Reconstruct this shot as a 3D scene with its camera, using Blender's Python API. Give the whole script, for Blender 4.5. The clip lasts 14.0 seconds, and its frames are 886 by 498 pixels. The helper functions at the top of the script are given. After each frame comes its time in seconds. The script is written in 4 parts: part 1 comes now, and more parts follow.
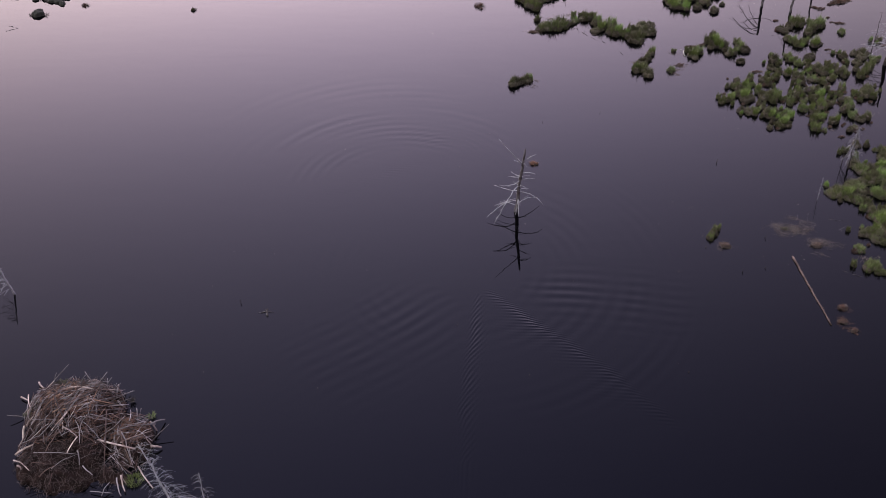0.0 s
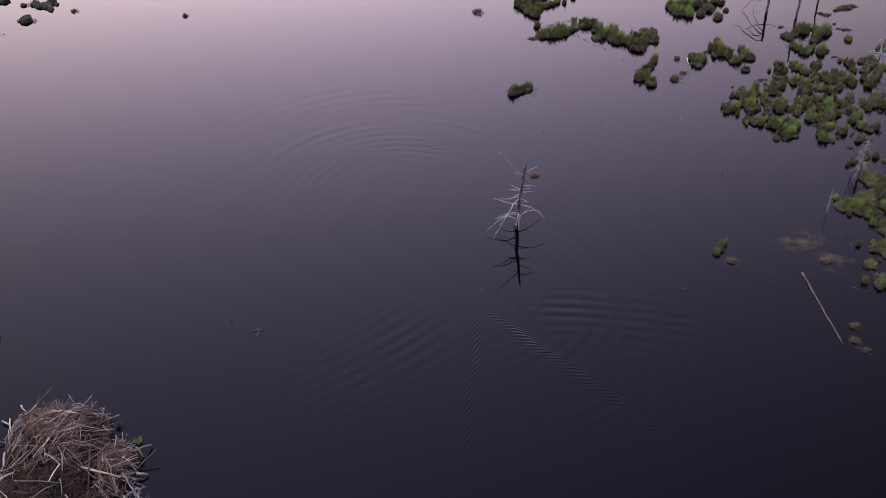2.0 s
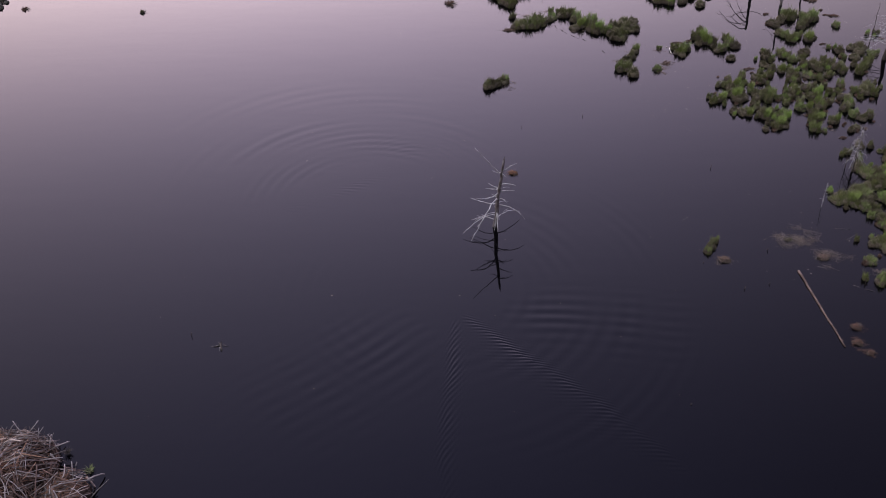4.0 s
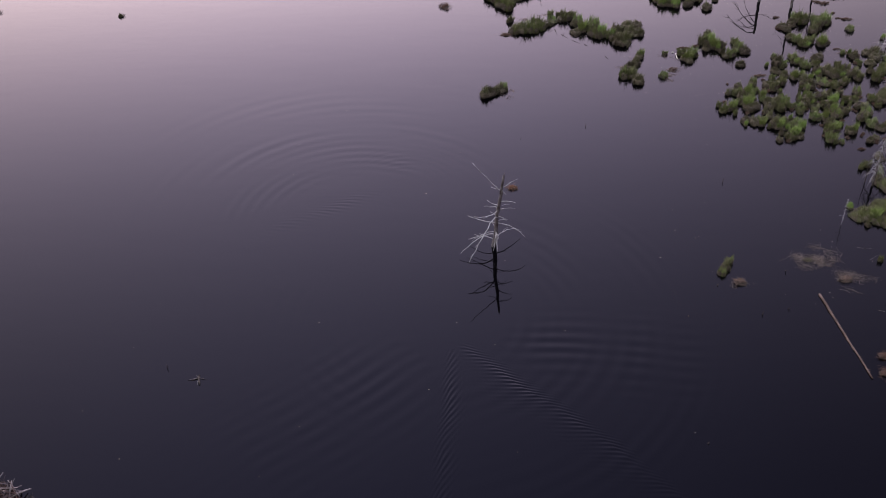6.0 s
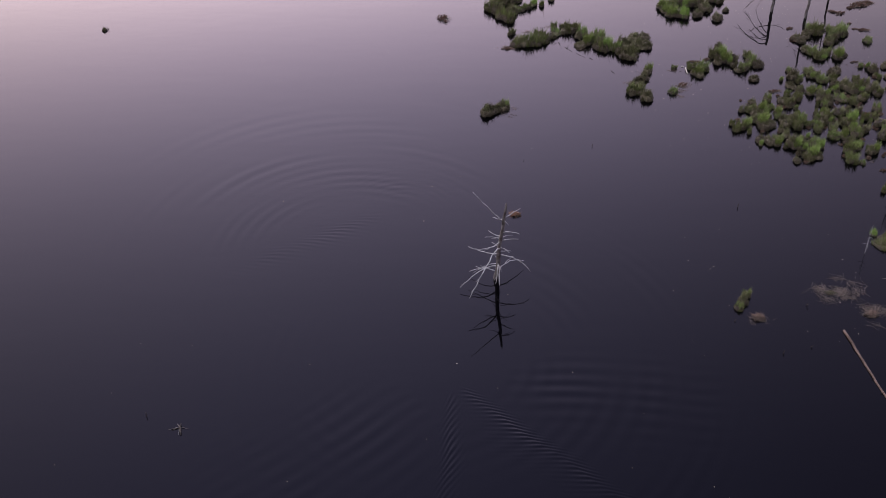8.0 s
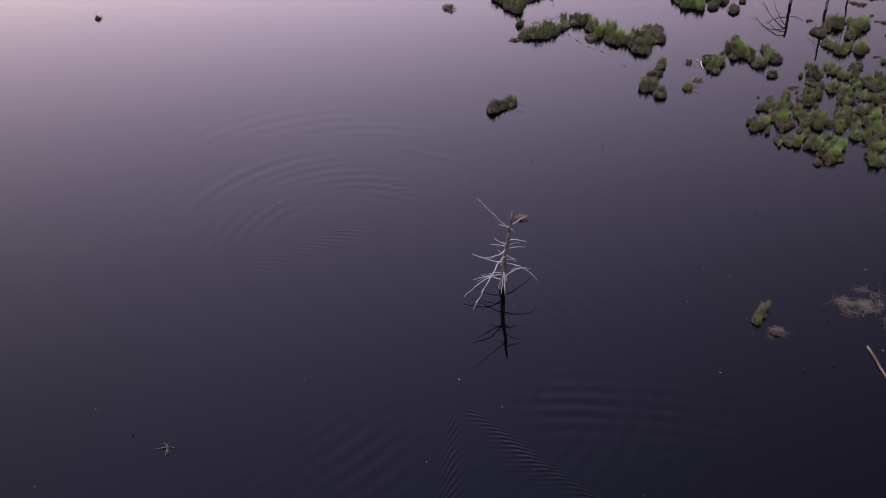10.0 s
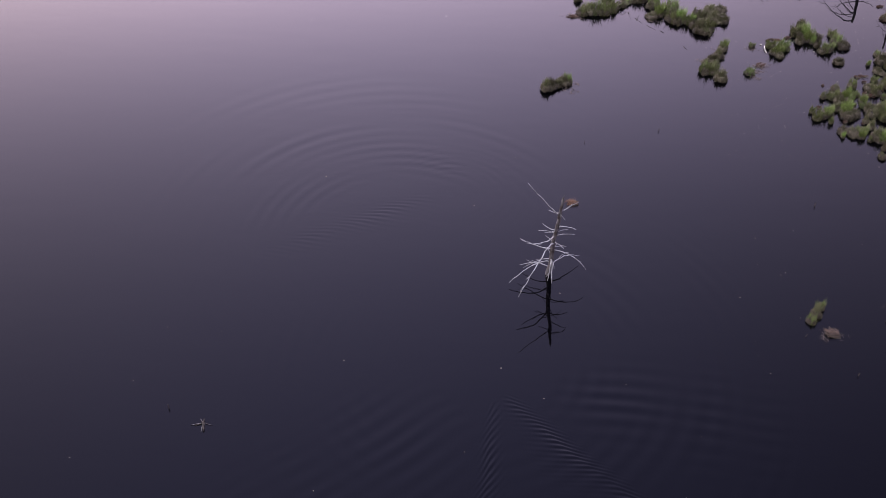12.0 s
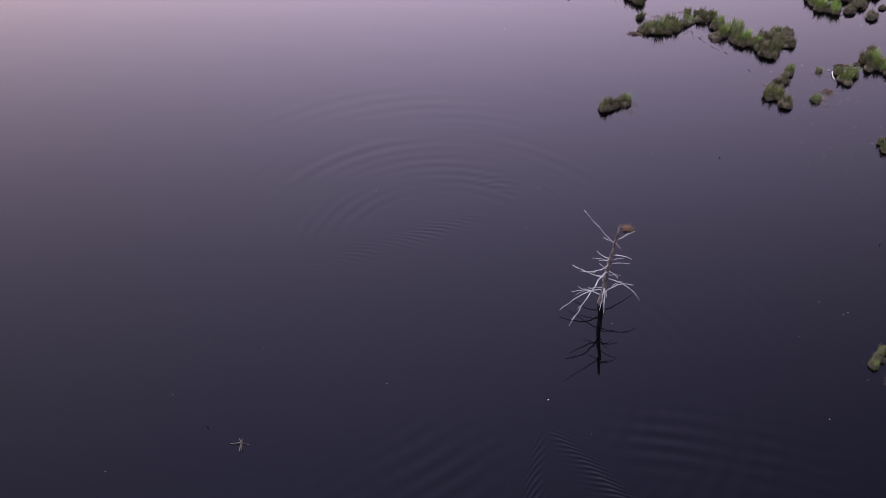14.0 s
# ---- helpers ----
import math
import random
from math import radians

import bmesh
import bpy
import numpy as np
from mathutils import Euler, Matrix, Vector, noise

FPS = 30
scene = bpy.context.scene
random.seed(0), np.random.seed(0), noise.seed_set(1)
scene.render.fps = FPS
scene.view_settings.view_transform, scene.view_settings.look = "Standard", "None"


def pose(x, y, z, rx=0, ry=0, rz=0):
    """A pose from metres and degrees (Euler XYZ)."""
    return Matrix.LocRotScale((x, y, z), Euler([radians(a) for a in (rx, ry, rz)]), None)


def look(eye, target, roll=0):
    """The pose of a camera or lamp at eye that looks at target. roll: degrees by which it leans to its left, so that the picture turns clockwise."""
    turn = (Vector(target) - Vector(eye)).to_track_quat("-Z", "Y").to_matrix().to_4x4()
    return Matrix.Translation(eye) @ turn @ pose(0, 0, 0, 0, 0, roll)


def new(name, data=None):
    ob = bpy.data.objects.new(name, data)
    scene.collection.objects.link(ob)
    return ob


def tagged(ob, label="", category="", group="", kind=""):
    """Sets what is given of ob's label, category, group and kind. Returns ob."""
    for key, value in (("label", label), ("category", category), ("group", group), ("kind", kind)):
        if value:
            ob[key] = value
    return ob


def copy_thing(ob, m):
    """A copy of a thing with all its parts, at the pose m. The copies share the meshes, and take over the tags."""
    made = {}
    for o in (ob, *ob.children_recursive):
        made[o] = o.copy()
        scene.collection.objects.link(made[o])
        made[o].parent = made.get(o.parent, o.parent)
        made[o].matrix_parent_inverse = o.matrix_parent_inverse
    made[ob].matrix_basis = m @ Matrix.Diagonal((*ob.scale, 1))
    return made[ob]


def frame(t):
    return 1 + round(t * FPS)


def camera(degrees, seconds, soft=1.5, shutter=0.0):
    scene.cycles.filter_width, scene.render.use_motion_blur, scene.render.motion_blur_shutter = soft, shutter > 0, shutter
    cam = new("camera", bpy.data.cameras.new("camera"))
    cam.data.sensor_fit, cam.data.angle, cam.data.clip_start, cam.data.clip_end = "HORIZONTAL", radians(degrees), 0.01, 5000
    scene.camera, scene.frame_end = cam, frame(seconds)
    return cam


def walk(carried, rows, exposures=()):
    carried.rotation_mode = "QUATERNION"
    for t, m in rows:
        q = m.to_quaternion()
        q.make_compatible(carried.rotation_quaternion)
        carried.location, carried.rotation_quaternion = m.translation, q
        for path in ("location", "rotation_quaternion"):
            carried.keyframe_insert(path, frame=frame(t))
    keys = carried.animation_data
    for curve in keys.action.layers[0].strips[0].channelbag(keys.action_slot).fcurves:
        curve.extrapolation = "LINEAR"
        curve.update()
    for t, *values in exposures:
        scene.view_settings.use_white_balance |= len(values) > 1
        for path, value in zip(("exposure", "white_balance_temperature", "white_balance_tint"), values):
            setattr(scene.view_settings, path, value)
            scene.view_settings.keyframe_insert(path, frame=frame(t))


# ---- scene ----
cam = camera(44.0, 14.0, 0.6)
PATH = [
    (0, (0.404, -0.447, 42.924), (0.317, 1.13, 41.697), -0.4),
    (0.5, (0.415, -0.043, 42.946), (0.327, 1.535, 41.721), -0.4),
    (1, (0.426, 0.455, 42.919), (0.338, 2.034, 41.694), -0.4),
    (1.5, (0.303, 1.124, 42.765), (0.219, 2.702, 41.539), -0.4),
    (2, (0.241, 1.834, 42.249), (0.159, 3.413, 41.024), -0.3),
    (2.5, (0.258, 2.594, 41.692), (0.182, 4.173, 40.467), -0.4),
    (3, (0.289, 3.455, 40.994), (0.23, 5.035, 39.769), -0.5),
    (5.5, (0.119, 8.38, 38.626), (0.085, 9.96, 37.4), -0.5),
    (6, (0.025, 9.481, 38.2), (-0.004, 11.061, 36.974), -0.4),
    (6.5, (-0.025, 10.561, 37.863), (-0.053, 12.141, 36.638), -0.4),
    (7, (-0.008, 11.624, 37.663), (-0.036, 13.204, 36.437), -0.5),
    (7.5, (0.136, 12.578, 37.544), (0.103, 14.157, 36.317), -0.7),
    (8, (0.091, 13.559, 37.37), (0.06, 15.137, 36.142), -0.7),
    (10.5, (0.238, 17.05, 36.744), (0.186, 18.593, 35.472), -0.6),
    (11, (0.211, 17.343, 36.718), (0.142, 18.872, 35.431), -0.6),
    (11.5, (0.059, 17.719, 36.707), (-0.034, 19.234, 35.405), -0.2),
    (12, (0.038, 18.117, 36.718), (-0.083, 19.626, 35.411), -0.1),
    (12.5, (-0.082, 18.513, 36.692), (-0.228, 20.02, 35.384), 0.0),
    (13, (-0.256, 18.955, 36.669), (-0.423, 20.459, 35.362), 0.3),
    (13.5, (-0.258, 19.407, 36.752), (-0.452, 20.906, 35.443), 0.2),
    (14, (-0.477, 19.82, 36.661), (-0.676, 21.32, 35.353), 0.4),
]
walk(cam, [(t, look(eye, target, roll)) for t, eye, target, roll in PATH],
     [(0.0, 0.0, 6500, 10), (8.0, 0.0, 6500, 10), (10.5, 0.28, 6420, 11.5), (11.0, 0.36, 6380, 12), (14.0, 0.50, 6370, 14)])


# ---------------------------------------------------------------- sky and light
def dusk_sky():
    """A clear dusk: pink towards the horizon ahead, violet overhead, fading to both sides and behind."""
    world = bpy.data.worlds.new("dusk_sky")
    world.use_nodes = True
    nt = world.node_tree
    nt.nodes.clear()
    N, L = nt.nodes.new, nt.links.new

    def calc(kind, a, b=0.0, c=None, clamp=False):
        n = N("ShaderNodeMath")
        n.operation, n.use_clamp = kind, clamp
        for i, v in enumerate((a, b, c)):
            if v is not None:
                if isinstance(v, (int, float)):
                    n.inputs[i].default_value = v
                else:
                    L(v, n.inputs[i])
        return n.outputs[0]

    out, bg = N("ShaderNodeOutputWorld"), N("ShaderNodeBackground")
    co, sep = N("ShaderNodeTexCoord"), N("ShaderNodeSeparateXYZ")
    L(co.outputs["Generated"], sep.inputs[0])
    x, y, z = sep.outputs
    tone = N("ShaderNodeValToRGB")
    stops = [(0.0, (0.60, 0.50, 0.55)), (0.40, (0.612, 0.486, 0.566)), (0.46, (0.595, 0.48, 0.625)), (0.52, (0.572, 0.48, 0.675)), (0.64, (0.535, 0.48, 0.745)), (0.78, (0.495, 0.475, 0.86)), (1.0, (0.47, 0.475, 0.88))]
    e = tone.color_ramp.elements
    e[0].position, e[0].color = stops[0][0], (*stops[0][1], 1)
    e[1].position, e[1].color = stops[-1][0], (*stops[-1][1], 1)
    for p, c in stops[1:-1]:
        e.new(p).color = (*c, 1)
    L(z, tone.inputs[0])
    h = calc("MINIMUM", calc("MAXIMUM", z, 0.385), 0.85)
    height = calc("MULTIPLY_ADD", calc("MULTIPLY_ADD", h, SKY_CURVE[2], SKY_CURVE[1]), h, SKY_CURVE[0])
    across = calc("MAXIMUM", calc("MULTIPLY", calc("MULTIPLY_ADD", x, SKY_ACROSS[1], SKY_ACROSS[0]), x), -1.7)
    back = N("ShaderNodeMapRange")
    back.interpolation_type = "SMOOTHSTEP"
    for i, v in zip((1, 2, 3, 4), (-0.6, 0.4, -2.6, 0.0)):
        back.inputs[i].default_value = v
    L(y, back.inputs[0])
    stops_up = calc("ADD", calc("ADD", height, across), back.outputs[0])
    power = calc("POWER", 2.0, stops_up)
    tint, hue = N("ShaderNodeCombineXYZ"), N("ShaderNodeVectorMath")
    hue.operation = "MULTIPLY"
    tint.inputs[1].default_value = 1.0
    L(calc("MULTIPLY_ADD", x, -0.05, 1.0), tint.inputs[0])
    L(calc("MULTIPLY_ADD", x, 0.16, 1.012), tint.inputs[2])
    L(tone.outputs["Color"], hue.inputs[0])
    L(tint.outputs[0], hue.inputs[1])
    L(hue.outputs[0], bg.inputs["Color"])
    L(power, bg.inputs["Strength"])
    L(bg.outputs[0], out.inputs["Surface"])
    scene.world = world


# brightness of the sky in stops: by the sine of the height, and across from left to right
SKY_CURVE = (7.82, -12.61, 3.50)
SKY_ACROSS = (-2.15, -5.47)
dusk_sky()
sun = new("sun", bpy.data.lights.new("sun", "SUN"))
sun.data.energy, sun.data.angle, sun.data.color = 2.35, radians(40), (1.0, 0.98, 1.0)
sun.matrix_world = look((0, 0, 60), Vector((0, 0, 60)) - Vector((-0.36, -0.16, 0.92)))


# ---------------------------------------------------------------- materials
def material(name, base, rough=0.8, vary=0.25, scale=6.0, bump=0.3, bump_scale=30.0, second=None, island=0.0, per_object=0.0, stretch=(1, 1, 1), spec=0.3):
    """A surface whose colour wanders between two tones at two scales, with fine relief."""
    mat = bpy.data.materials.new(name)
    mat.use_nodes = True
    nt = mat.node_tree
    N, L = nt.nodes.new, nt.links.new
    bs = nt.nodes["Principled BSDF"]
    bs.inputs["Roughness"].default_value = rough
    bs.inputs["Specular IOR Level"].default_value = spec
    co, mp = N("ShaderNodeTexCoord"), N("ShaderNodeMapping")
    mp.inputs["Scale"].default_value = stretch
    L(co.outputs["Object"], mp.inputs["Vector"])
    big, fine = N("ShaderNodeTexNoise"), N("ShaderNodeTexNoise")
    big.inputs["Scale"].default_value, big.inputs["Detail"].default_value = scale, 4
    fine.inputs["Scale"].default_value, fine.inputs["Detail"].default_value = bump_scale, 5
    for n in (big, fine):
        L(mp.outputs[0], n.inputs["Vector"])
    mix = N("ShaderNodeMix")
    mix.data_type = "RGBA"
    second = second or tuple(c * 0.5 for c in base)
    mix.inputs[6].default_value, mix.inputs[7].default_value = (*base, 1), (*second, 1)
    fac = N("ShaderNodeMapRange")
    fac.inputs[1].default_value, fac.inputs[2].default_value = 0.35, 0.65
    L(big.outputs["Fac"], fac.inputs[0])
    source = fac.outputs[0]
    if island:
        geo, add = N("ShaderNodeNewGeometry"), N("ShaderNodeMath")
        add.operation, add.use_clamp = "MULTIPLY_ADD", True
        add.inputs[1].default_value = island
        L(geo.outputs["Random Per Island"], add.inputs[0])
        sub = N("ShaderNodeMath")
        sub.operation = "MULTIPLY"
        sub.inputs[1].default_value = 1 - island
        L(source, sub.inputs[0])
        L(sub.outputs[0], add.inputs[2])
        source = add.outputs[0]
    L(source, mix.inputs[0])
    hsv = N("ShaderNodeHueSaturation")
    L(mix.outputs[2], hsv.inputs["Color"])
    val = N("ShaderNodeMapRange")
    val.inputs[3].default_value, val.inputs[4].default_value = 1 - vary, 1 + vary
    if per_object:
        info = N("ShaderNodeObjectInfo")
        hue = N("ShaderNodeMapRange")
        hue.inputs[3].default_value, hue.inputs[4].default_value = 0.5 - per_object, 0.5 + per_object * 0.5
        L(info.outputs["Random"], hue.inputs[0])
        L(hue.outputs[0], hsv.inputs["Hue"])
        L(info.outputs["Random"], val.inputs[0])
    else:
        L(fine.outputs["Fac"], val.inputs[0])
    L(val.outputs[0], hsv.inputs["Value"])
    L(hsv.outputs[0], bs.inputs["Base Color"])
    bp = N("ShaderNodeBump")
    bp.inputs["Strength"].default_value, bp.inputs["Distance"].default_value = bump, 0.02
    L(fine.outputs["Fac"], bp.inputs["Height"])
    L(bp.outputs[0], bs.inputs["Normal"])
    return mat


def water_material():
    mat = bpy.data.materials.new("dark_bog_water")
    mat.use_nodes = True
    nt = mat.node_tree
    N, L = nt.nodes.new, nt.links.new
    bs = nt.nodes["Principled BSDF"]
    bs.inputs["Base Color"].default_value = (0.0006, 0.0006, 0.0012, 1)
    bs.inputs["Roughness"].default_value, bs.inputs["IOR"].default_value = 0.03, 1.333
    co = N("ShaderNodeTexCoord")
    a, b = N("ShaderNodeTexNoise"), N("ShaderNodeTexNoise")
    a.inputs["Scale"].default_value, a.inputs["Detail"].default_value = 0.45, 2
    b.inputs["Scale"].default_value, b.inputs["Detail"].default_value = 1.7, 2
    mp = N("ShaderNodeMapping")
    mp.inputs["Scale"].default_value = (0.5, 1.5, 1)
    mp.inputs["Rotation"].default_value = (0, 0, radians(-14))
    L(co.outputs["Object"], mp.inputs[0])
    L(mp.outputs[0], a.inputs["Vector"])
    L(mp.outputs[0], b.inputs["Vector"])
    ba, bb = N("ShaderNodeBump"), N("ShaderNodeBump")
    ba.inputs["Strength"].default_value, ba.inputs["Distance"].default_value = 1.0, 0.0022
    bb.inputs["Strength"].default_value, bb.inputs["Distance"].default_value = 1.0, 0.0006
    L(a.outputs["Fac"], ba.inputs["Height"])
    L(b.outputs["Fac"], bb.inputs["Height"])
    L(ba.outputs[0], bb.inputs["Normal"])
    c, bc = N("ShaderNodeTexNoise"), N("ShaderNodeBump")
    c.inputs["Scale"].default_value, c.inputs["Detail"].default_value = 4.5, 1
    bc.inputs["Strength"].default_value, bc.inputs["Distance"].default_value = 1.0, 0.00028
    L(mp.outputs[0], c.inputs["Vector"])
    L(c.outputs["Fac"], bc.inputs["Height"])
    L(bb.outputs[0], bc.inputs["Normal"])
    L(bc.outputs[0], bs.inputs["Normal"])
    return mat


WATER = water_material()
PEAT = material("wet_peat", (0.055, 0.048, 0.042), 0.9, 0.3, 9, 0.8, 60, (0.026, 0.023, 0.020))
SEDGE = material("green_sedge", (0.132, 0.202, 0.054), 0.65, 0.45, 3, 0.1, 40, (0.098, 0.086, 0.056), island=0.68, per_object=0.03)
SEDGE_BRIGHT = material("bright_green_sedge", (0.180, 0.285, 0.062), 0.65, 0.4, 3, 0.1, 40, (0.105, 0.120, 0.052), island=0.6, per_object=0.02)
SEDGE_DARK = material("dull_sedge", (0.112, 0.130, 0.058), 0.7, 0.42, 3, 0.1, 40, (0.072, 0.060, 0.042), island=0.65, per_object=0.03)
MOSS = material("bright_moss", (0.150, 0.205, 0.048), 0.8, 0.3, 5, 0.1, 40, (0.075, 0.085, 0.030), island=0.6)
THATCH = material("dead_sedge", (0.125, 0.108, 0.074), 0.85, 0.4, 3, 0.1, 40, (0.035, 0.030, 0.023), island=0.8, per_object=0.02)
STRAW = material("bleached_straw", (0.30, 0.255, 0.225), 0.85, 0.25, 3, 0.1, 40, (0.060, 0.047, 0.040), island=0.8)
RUSSET = material("russet_dead_reed", (0.34, 0.19, 0.125), 0.85, 0.25, 3, 0.1, 40, (0.13, 0.075, 0.055), island=0.8)
RUSSET_DULL = material("brown_dead_reed", (0.27, 0.195, 0.158), 0.85, 0.25, 3, 0.1, 40, (0.080, 0.055, 0.044), island=0.8)
SODDEN = material("sodden_brown_reed", (0.21, 0.125, 0.098), 0.85, 0.25, 3, 0.1, 40, (0.045, 0.029, 0.024), island=0.8)
PALE_STEM = material("pale_dead_stem", (0.34, 0.275, 0.24), 0.85, 0.25, 3, 0.1, 40, (0.10, 0.078, 0.066), island=0.8)
SILVER = material("weathered_silver_wood", (0.43, 0.44, 0.475), 0.8, 0.25, 5, 0.5, 60, (0.25, 0.25, 0.26), stretch=(1, 1, 0.15))
BARK = material("grey_brown_trunk_wood", (0.185, 0.178, 0.188), 0.85, 0.6, 7, 1.0, 50, (0.052, 0.043, 0.042), stretch=(1, 1, 0.5))
GREY_WOOD = material("dull_grey_wood", (0.27, 0.27, 0.275), 0.85, 0.3, 5, 0.5, 60, (0.14, 0.135, 0.14), stretch=(1, 1, 0.2))
CHARRED = material("dark_wet_wood", (0.055, 0.047, 0.043), 0.8, 0.3, 6, 0.6, 50, (0.022, 0.019, 0.018), stretch=(1, 1, 0.2))
STICK = material("grey_brown_stick", (0.43, 0.40, 0.415), 0.85, 0.65, 3, 0.4, 60, (0.036, 0.030, 0.027), island=0.9, per_object=0.02)
STICK_RED = material("red_brown_stick", (0.205, 0.134, 0.118), 0.85, 0.65, 3, 0.4, 60, (0.034, 0.029, 0.024), island=0.8, per_object=0.02)
CHIP = material("fresh_tan_wood", (0.50, 0.33, 0.22), 0.75, 0.3, 4, 0.3, 60, (0.22, 0.14, 0.10), per_object=0.02)
PEELED = material("peeled_pale_stick", (0.64, 0.55, 0.50), 0.7, 0.3, 2, 0.3, 60, (0.29, 0.225, 0.20), per_object=0.02)
LITTER = material("dark_twig_litter", (0.152, 0.120, 0.114), 0.9, 0.4, 3, 0.4, 60, (0.030, 0.024, 0.021), island=0.8)
MUD = material("lodge_mud", (0.033, 0.021, 0.019), 0.95, 0.6, 1.4, 1.0, 16, (0.010, 0.0072, 0.0065), spec=0.06)
LOGWOOD = material("red_brown_log_wood", (0.058, 0.040, 0.034), 0.8, 0.6, 3.2, 0.9, 22, (0.140, 0.100, 0.086), stretch=(1, 0.6, 1))
ROCK = material("dark_grey_rock", (0.055, 0.055, 0.050), 0.9, 0.35, 3.0, 0.9, 14, (0.024, 0.025, 0.019))
BIRCH = material("white_birch_bark", (0.74, 0.72, 0.68), 0.7, 0.15, 8, 0.3, 40, (0.60, 0.57, 0.52))
PETAL = material("pale_floating_leaf", (0.46, 0.42, 0.36), 0.7, 0.2, 20, 0.1, 60, (0.30, 0.25, 0.19))


# ---------------------------------------------------------------- building blocks
def smooth(me):
    me.polygons.foreach_set("use_smooth", [True] * len(me.polygons))


def mesh_of(name, verts, faces, mat, soft=True):
    me = bpy.data.meshes.new(name)
    me.from_pydata(verts, [], faces)
    me.materials.append(mat)
    if soft:
        smooth(me)
    return me


class Soup:
    """Vertices and faces of one mesh in the making."""

    def __init__(self):
        self.v, self.f = [], []

    def tube(self, pts, r0, r1, sides=6, cap=True):
        pts = [Vector(p) for p in pts]
        first, n = len(self.v), len(pts)
        for i, p in enumerate(pts):
            d = (pts[min(i + 1, n - 1)] - pts[max(i - 1, 0)]).normalized()
            a = d.cross(Vector((0, 0, 1)) if abs(d.z) < 0.9 else Vector((1, 0, 0))).normalized()
            b = d.cross(a)
            r = r0 + (r1 - r0) * i / (n - 1)
            for k in range(sides):
                w = 2 * math.pi * k / sides
                self.v.append(p + (a * math.cos(w) + b * math.sin(w)) * r)
        for i in range(n - 1):
            for k in range(sides):
                q, s = first + i * sides, (k + 1) % sides
                self.f.append((q + k, q + s, q + sides + s, q + sides + k))
        if cap:
            self.f.append(tuple(first + k for k in reversed(range(sides))))
            self.f.append(tuple(first + (n - 1) * sides + k for k in range(sides)))

    def blade(self, foot, way, out, length, width, bend):
        """One leaf of grass: rises along way and bends over towards out."""
        side = Vector((-out.y, out.x, 0)) * width * 0.5
        mid = foot + way * length * 0.55 + out * bend * length * 0.12
        tip = foot + way * length * (1 - 0.45 * bend) + out * bend * length * 0.6
        n = len(self.v)
        self.v += [foot - side, foot + side, mid + side * 0.8, mid - side * 0.8, tip]
        self.f += [(n, n + 1, n + 2, n + 3), (n + 3, n + 2, n + 4)]

    def drape(self, foot, out, reach, width, drop=0.015):
        """One dead leaf that lies over a mound's shoulder and hangs to the water."""
        side = Vector((-out.y, out.x, 0)) * width * 0.5
        mid = foot + out * reach * 0.55 + Vector((0, 0, 0.03 - foot.z * 0.18))
        tip = foot + out * reach + Vector((0, 0, drop - foot.z * 0.92))
        n = len(self.v)
        self.v += [foot - side, foot + side, mid + side, mid - side, tip]
        self.f += [(n, n + 1, n + 2, n + 3), (n + 3, n + 2, n + 4)]

    def mesh(self, name, mat, soft=True):
        return mesh_of(name, [tuple(p) for p in self.v], self.f, mat, soft)


def part(name, me, parent, label="", kind=""):
    ob = new(name, me)
    ob.parent = parent
    return tagged(ob, label, kind=kind)


def thing(name, x, y, z, label, category, group="", turn=0.0):
    ob = new(name)
    ob.empty_display_size = 0.2
    ob.matrix_basis = pose(x, y, z, 0, 0, turn)
    return tagged(ob, label, category, group)


def curve(a, b, sag=0.0, wobble=0.0, steps=6, rng=random, side=0.0, peak=0.5):
    """A crooked line from a to b that bows upwards by sag, most at the share peak of its length, and sideways by side."""
    a, b = Vector(a), Vector(b)
    d = b - a
    across = Vector((-d.y, d.x, 0)).normalized() if d.xy.length > 1e-4 else Vector((1, 0, 0))
    out = []
    for i in range(steps + 1):
        t = i / steps
        u = t ** (math.log(0.5) / math.log(peak))
        p = a + d * t + (Vector((0, 0, sag)) + across * side) * 4 * u * (1 - u)
        if 0 < i < steps:
            p += Vector([rng.uniform(-wobble, wobble) for _ in range(3)])
        out.append(p)
    return out


def dome(rx, ry, height, mat, name, rings=7, sides=20, rough=0.12, seed=0.0, skirt=-0.08, power=0.6):
    """A lumpy mound whose foot lies below the water."""
    v, f = [], []
    for i in range(rings):
        t = i / rings
        for k in range(sides):
            w = 2 * math.pi * k / sides
            n = noise.noise(Vector((math.cos(w) * 1.3 + seed, math.sin(w) * 1.3, t * 2 + seed)))
            r = (1 - t ** 2.2) * (1 + rough * 2 * n) + 0.02
            z = skirt + (height - skirt) * t ** power * (1 + rough * n)
            v.append((rx * r * math.cos(w), ry * r * math.sin(w), z))
    v.append((0, 0, height))
    for i in range(rings - 1):
        for k in range(sides):
            q, s = i * sides, (k + 1) % sides
            f.append((q + k, q + s, q + sides + s, q + sides + k))
    for k in range(sides):
        f.append(((rings - 1) * sides + k, (rings - 1) * sides + (k + 1) % sides, len(v) - 1))
    return mesh_of(name, v, f, mat)


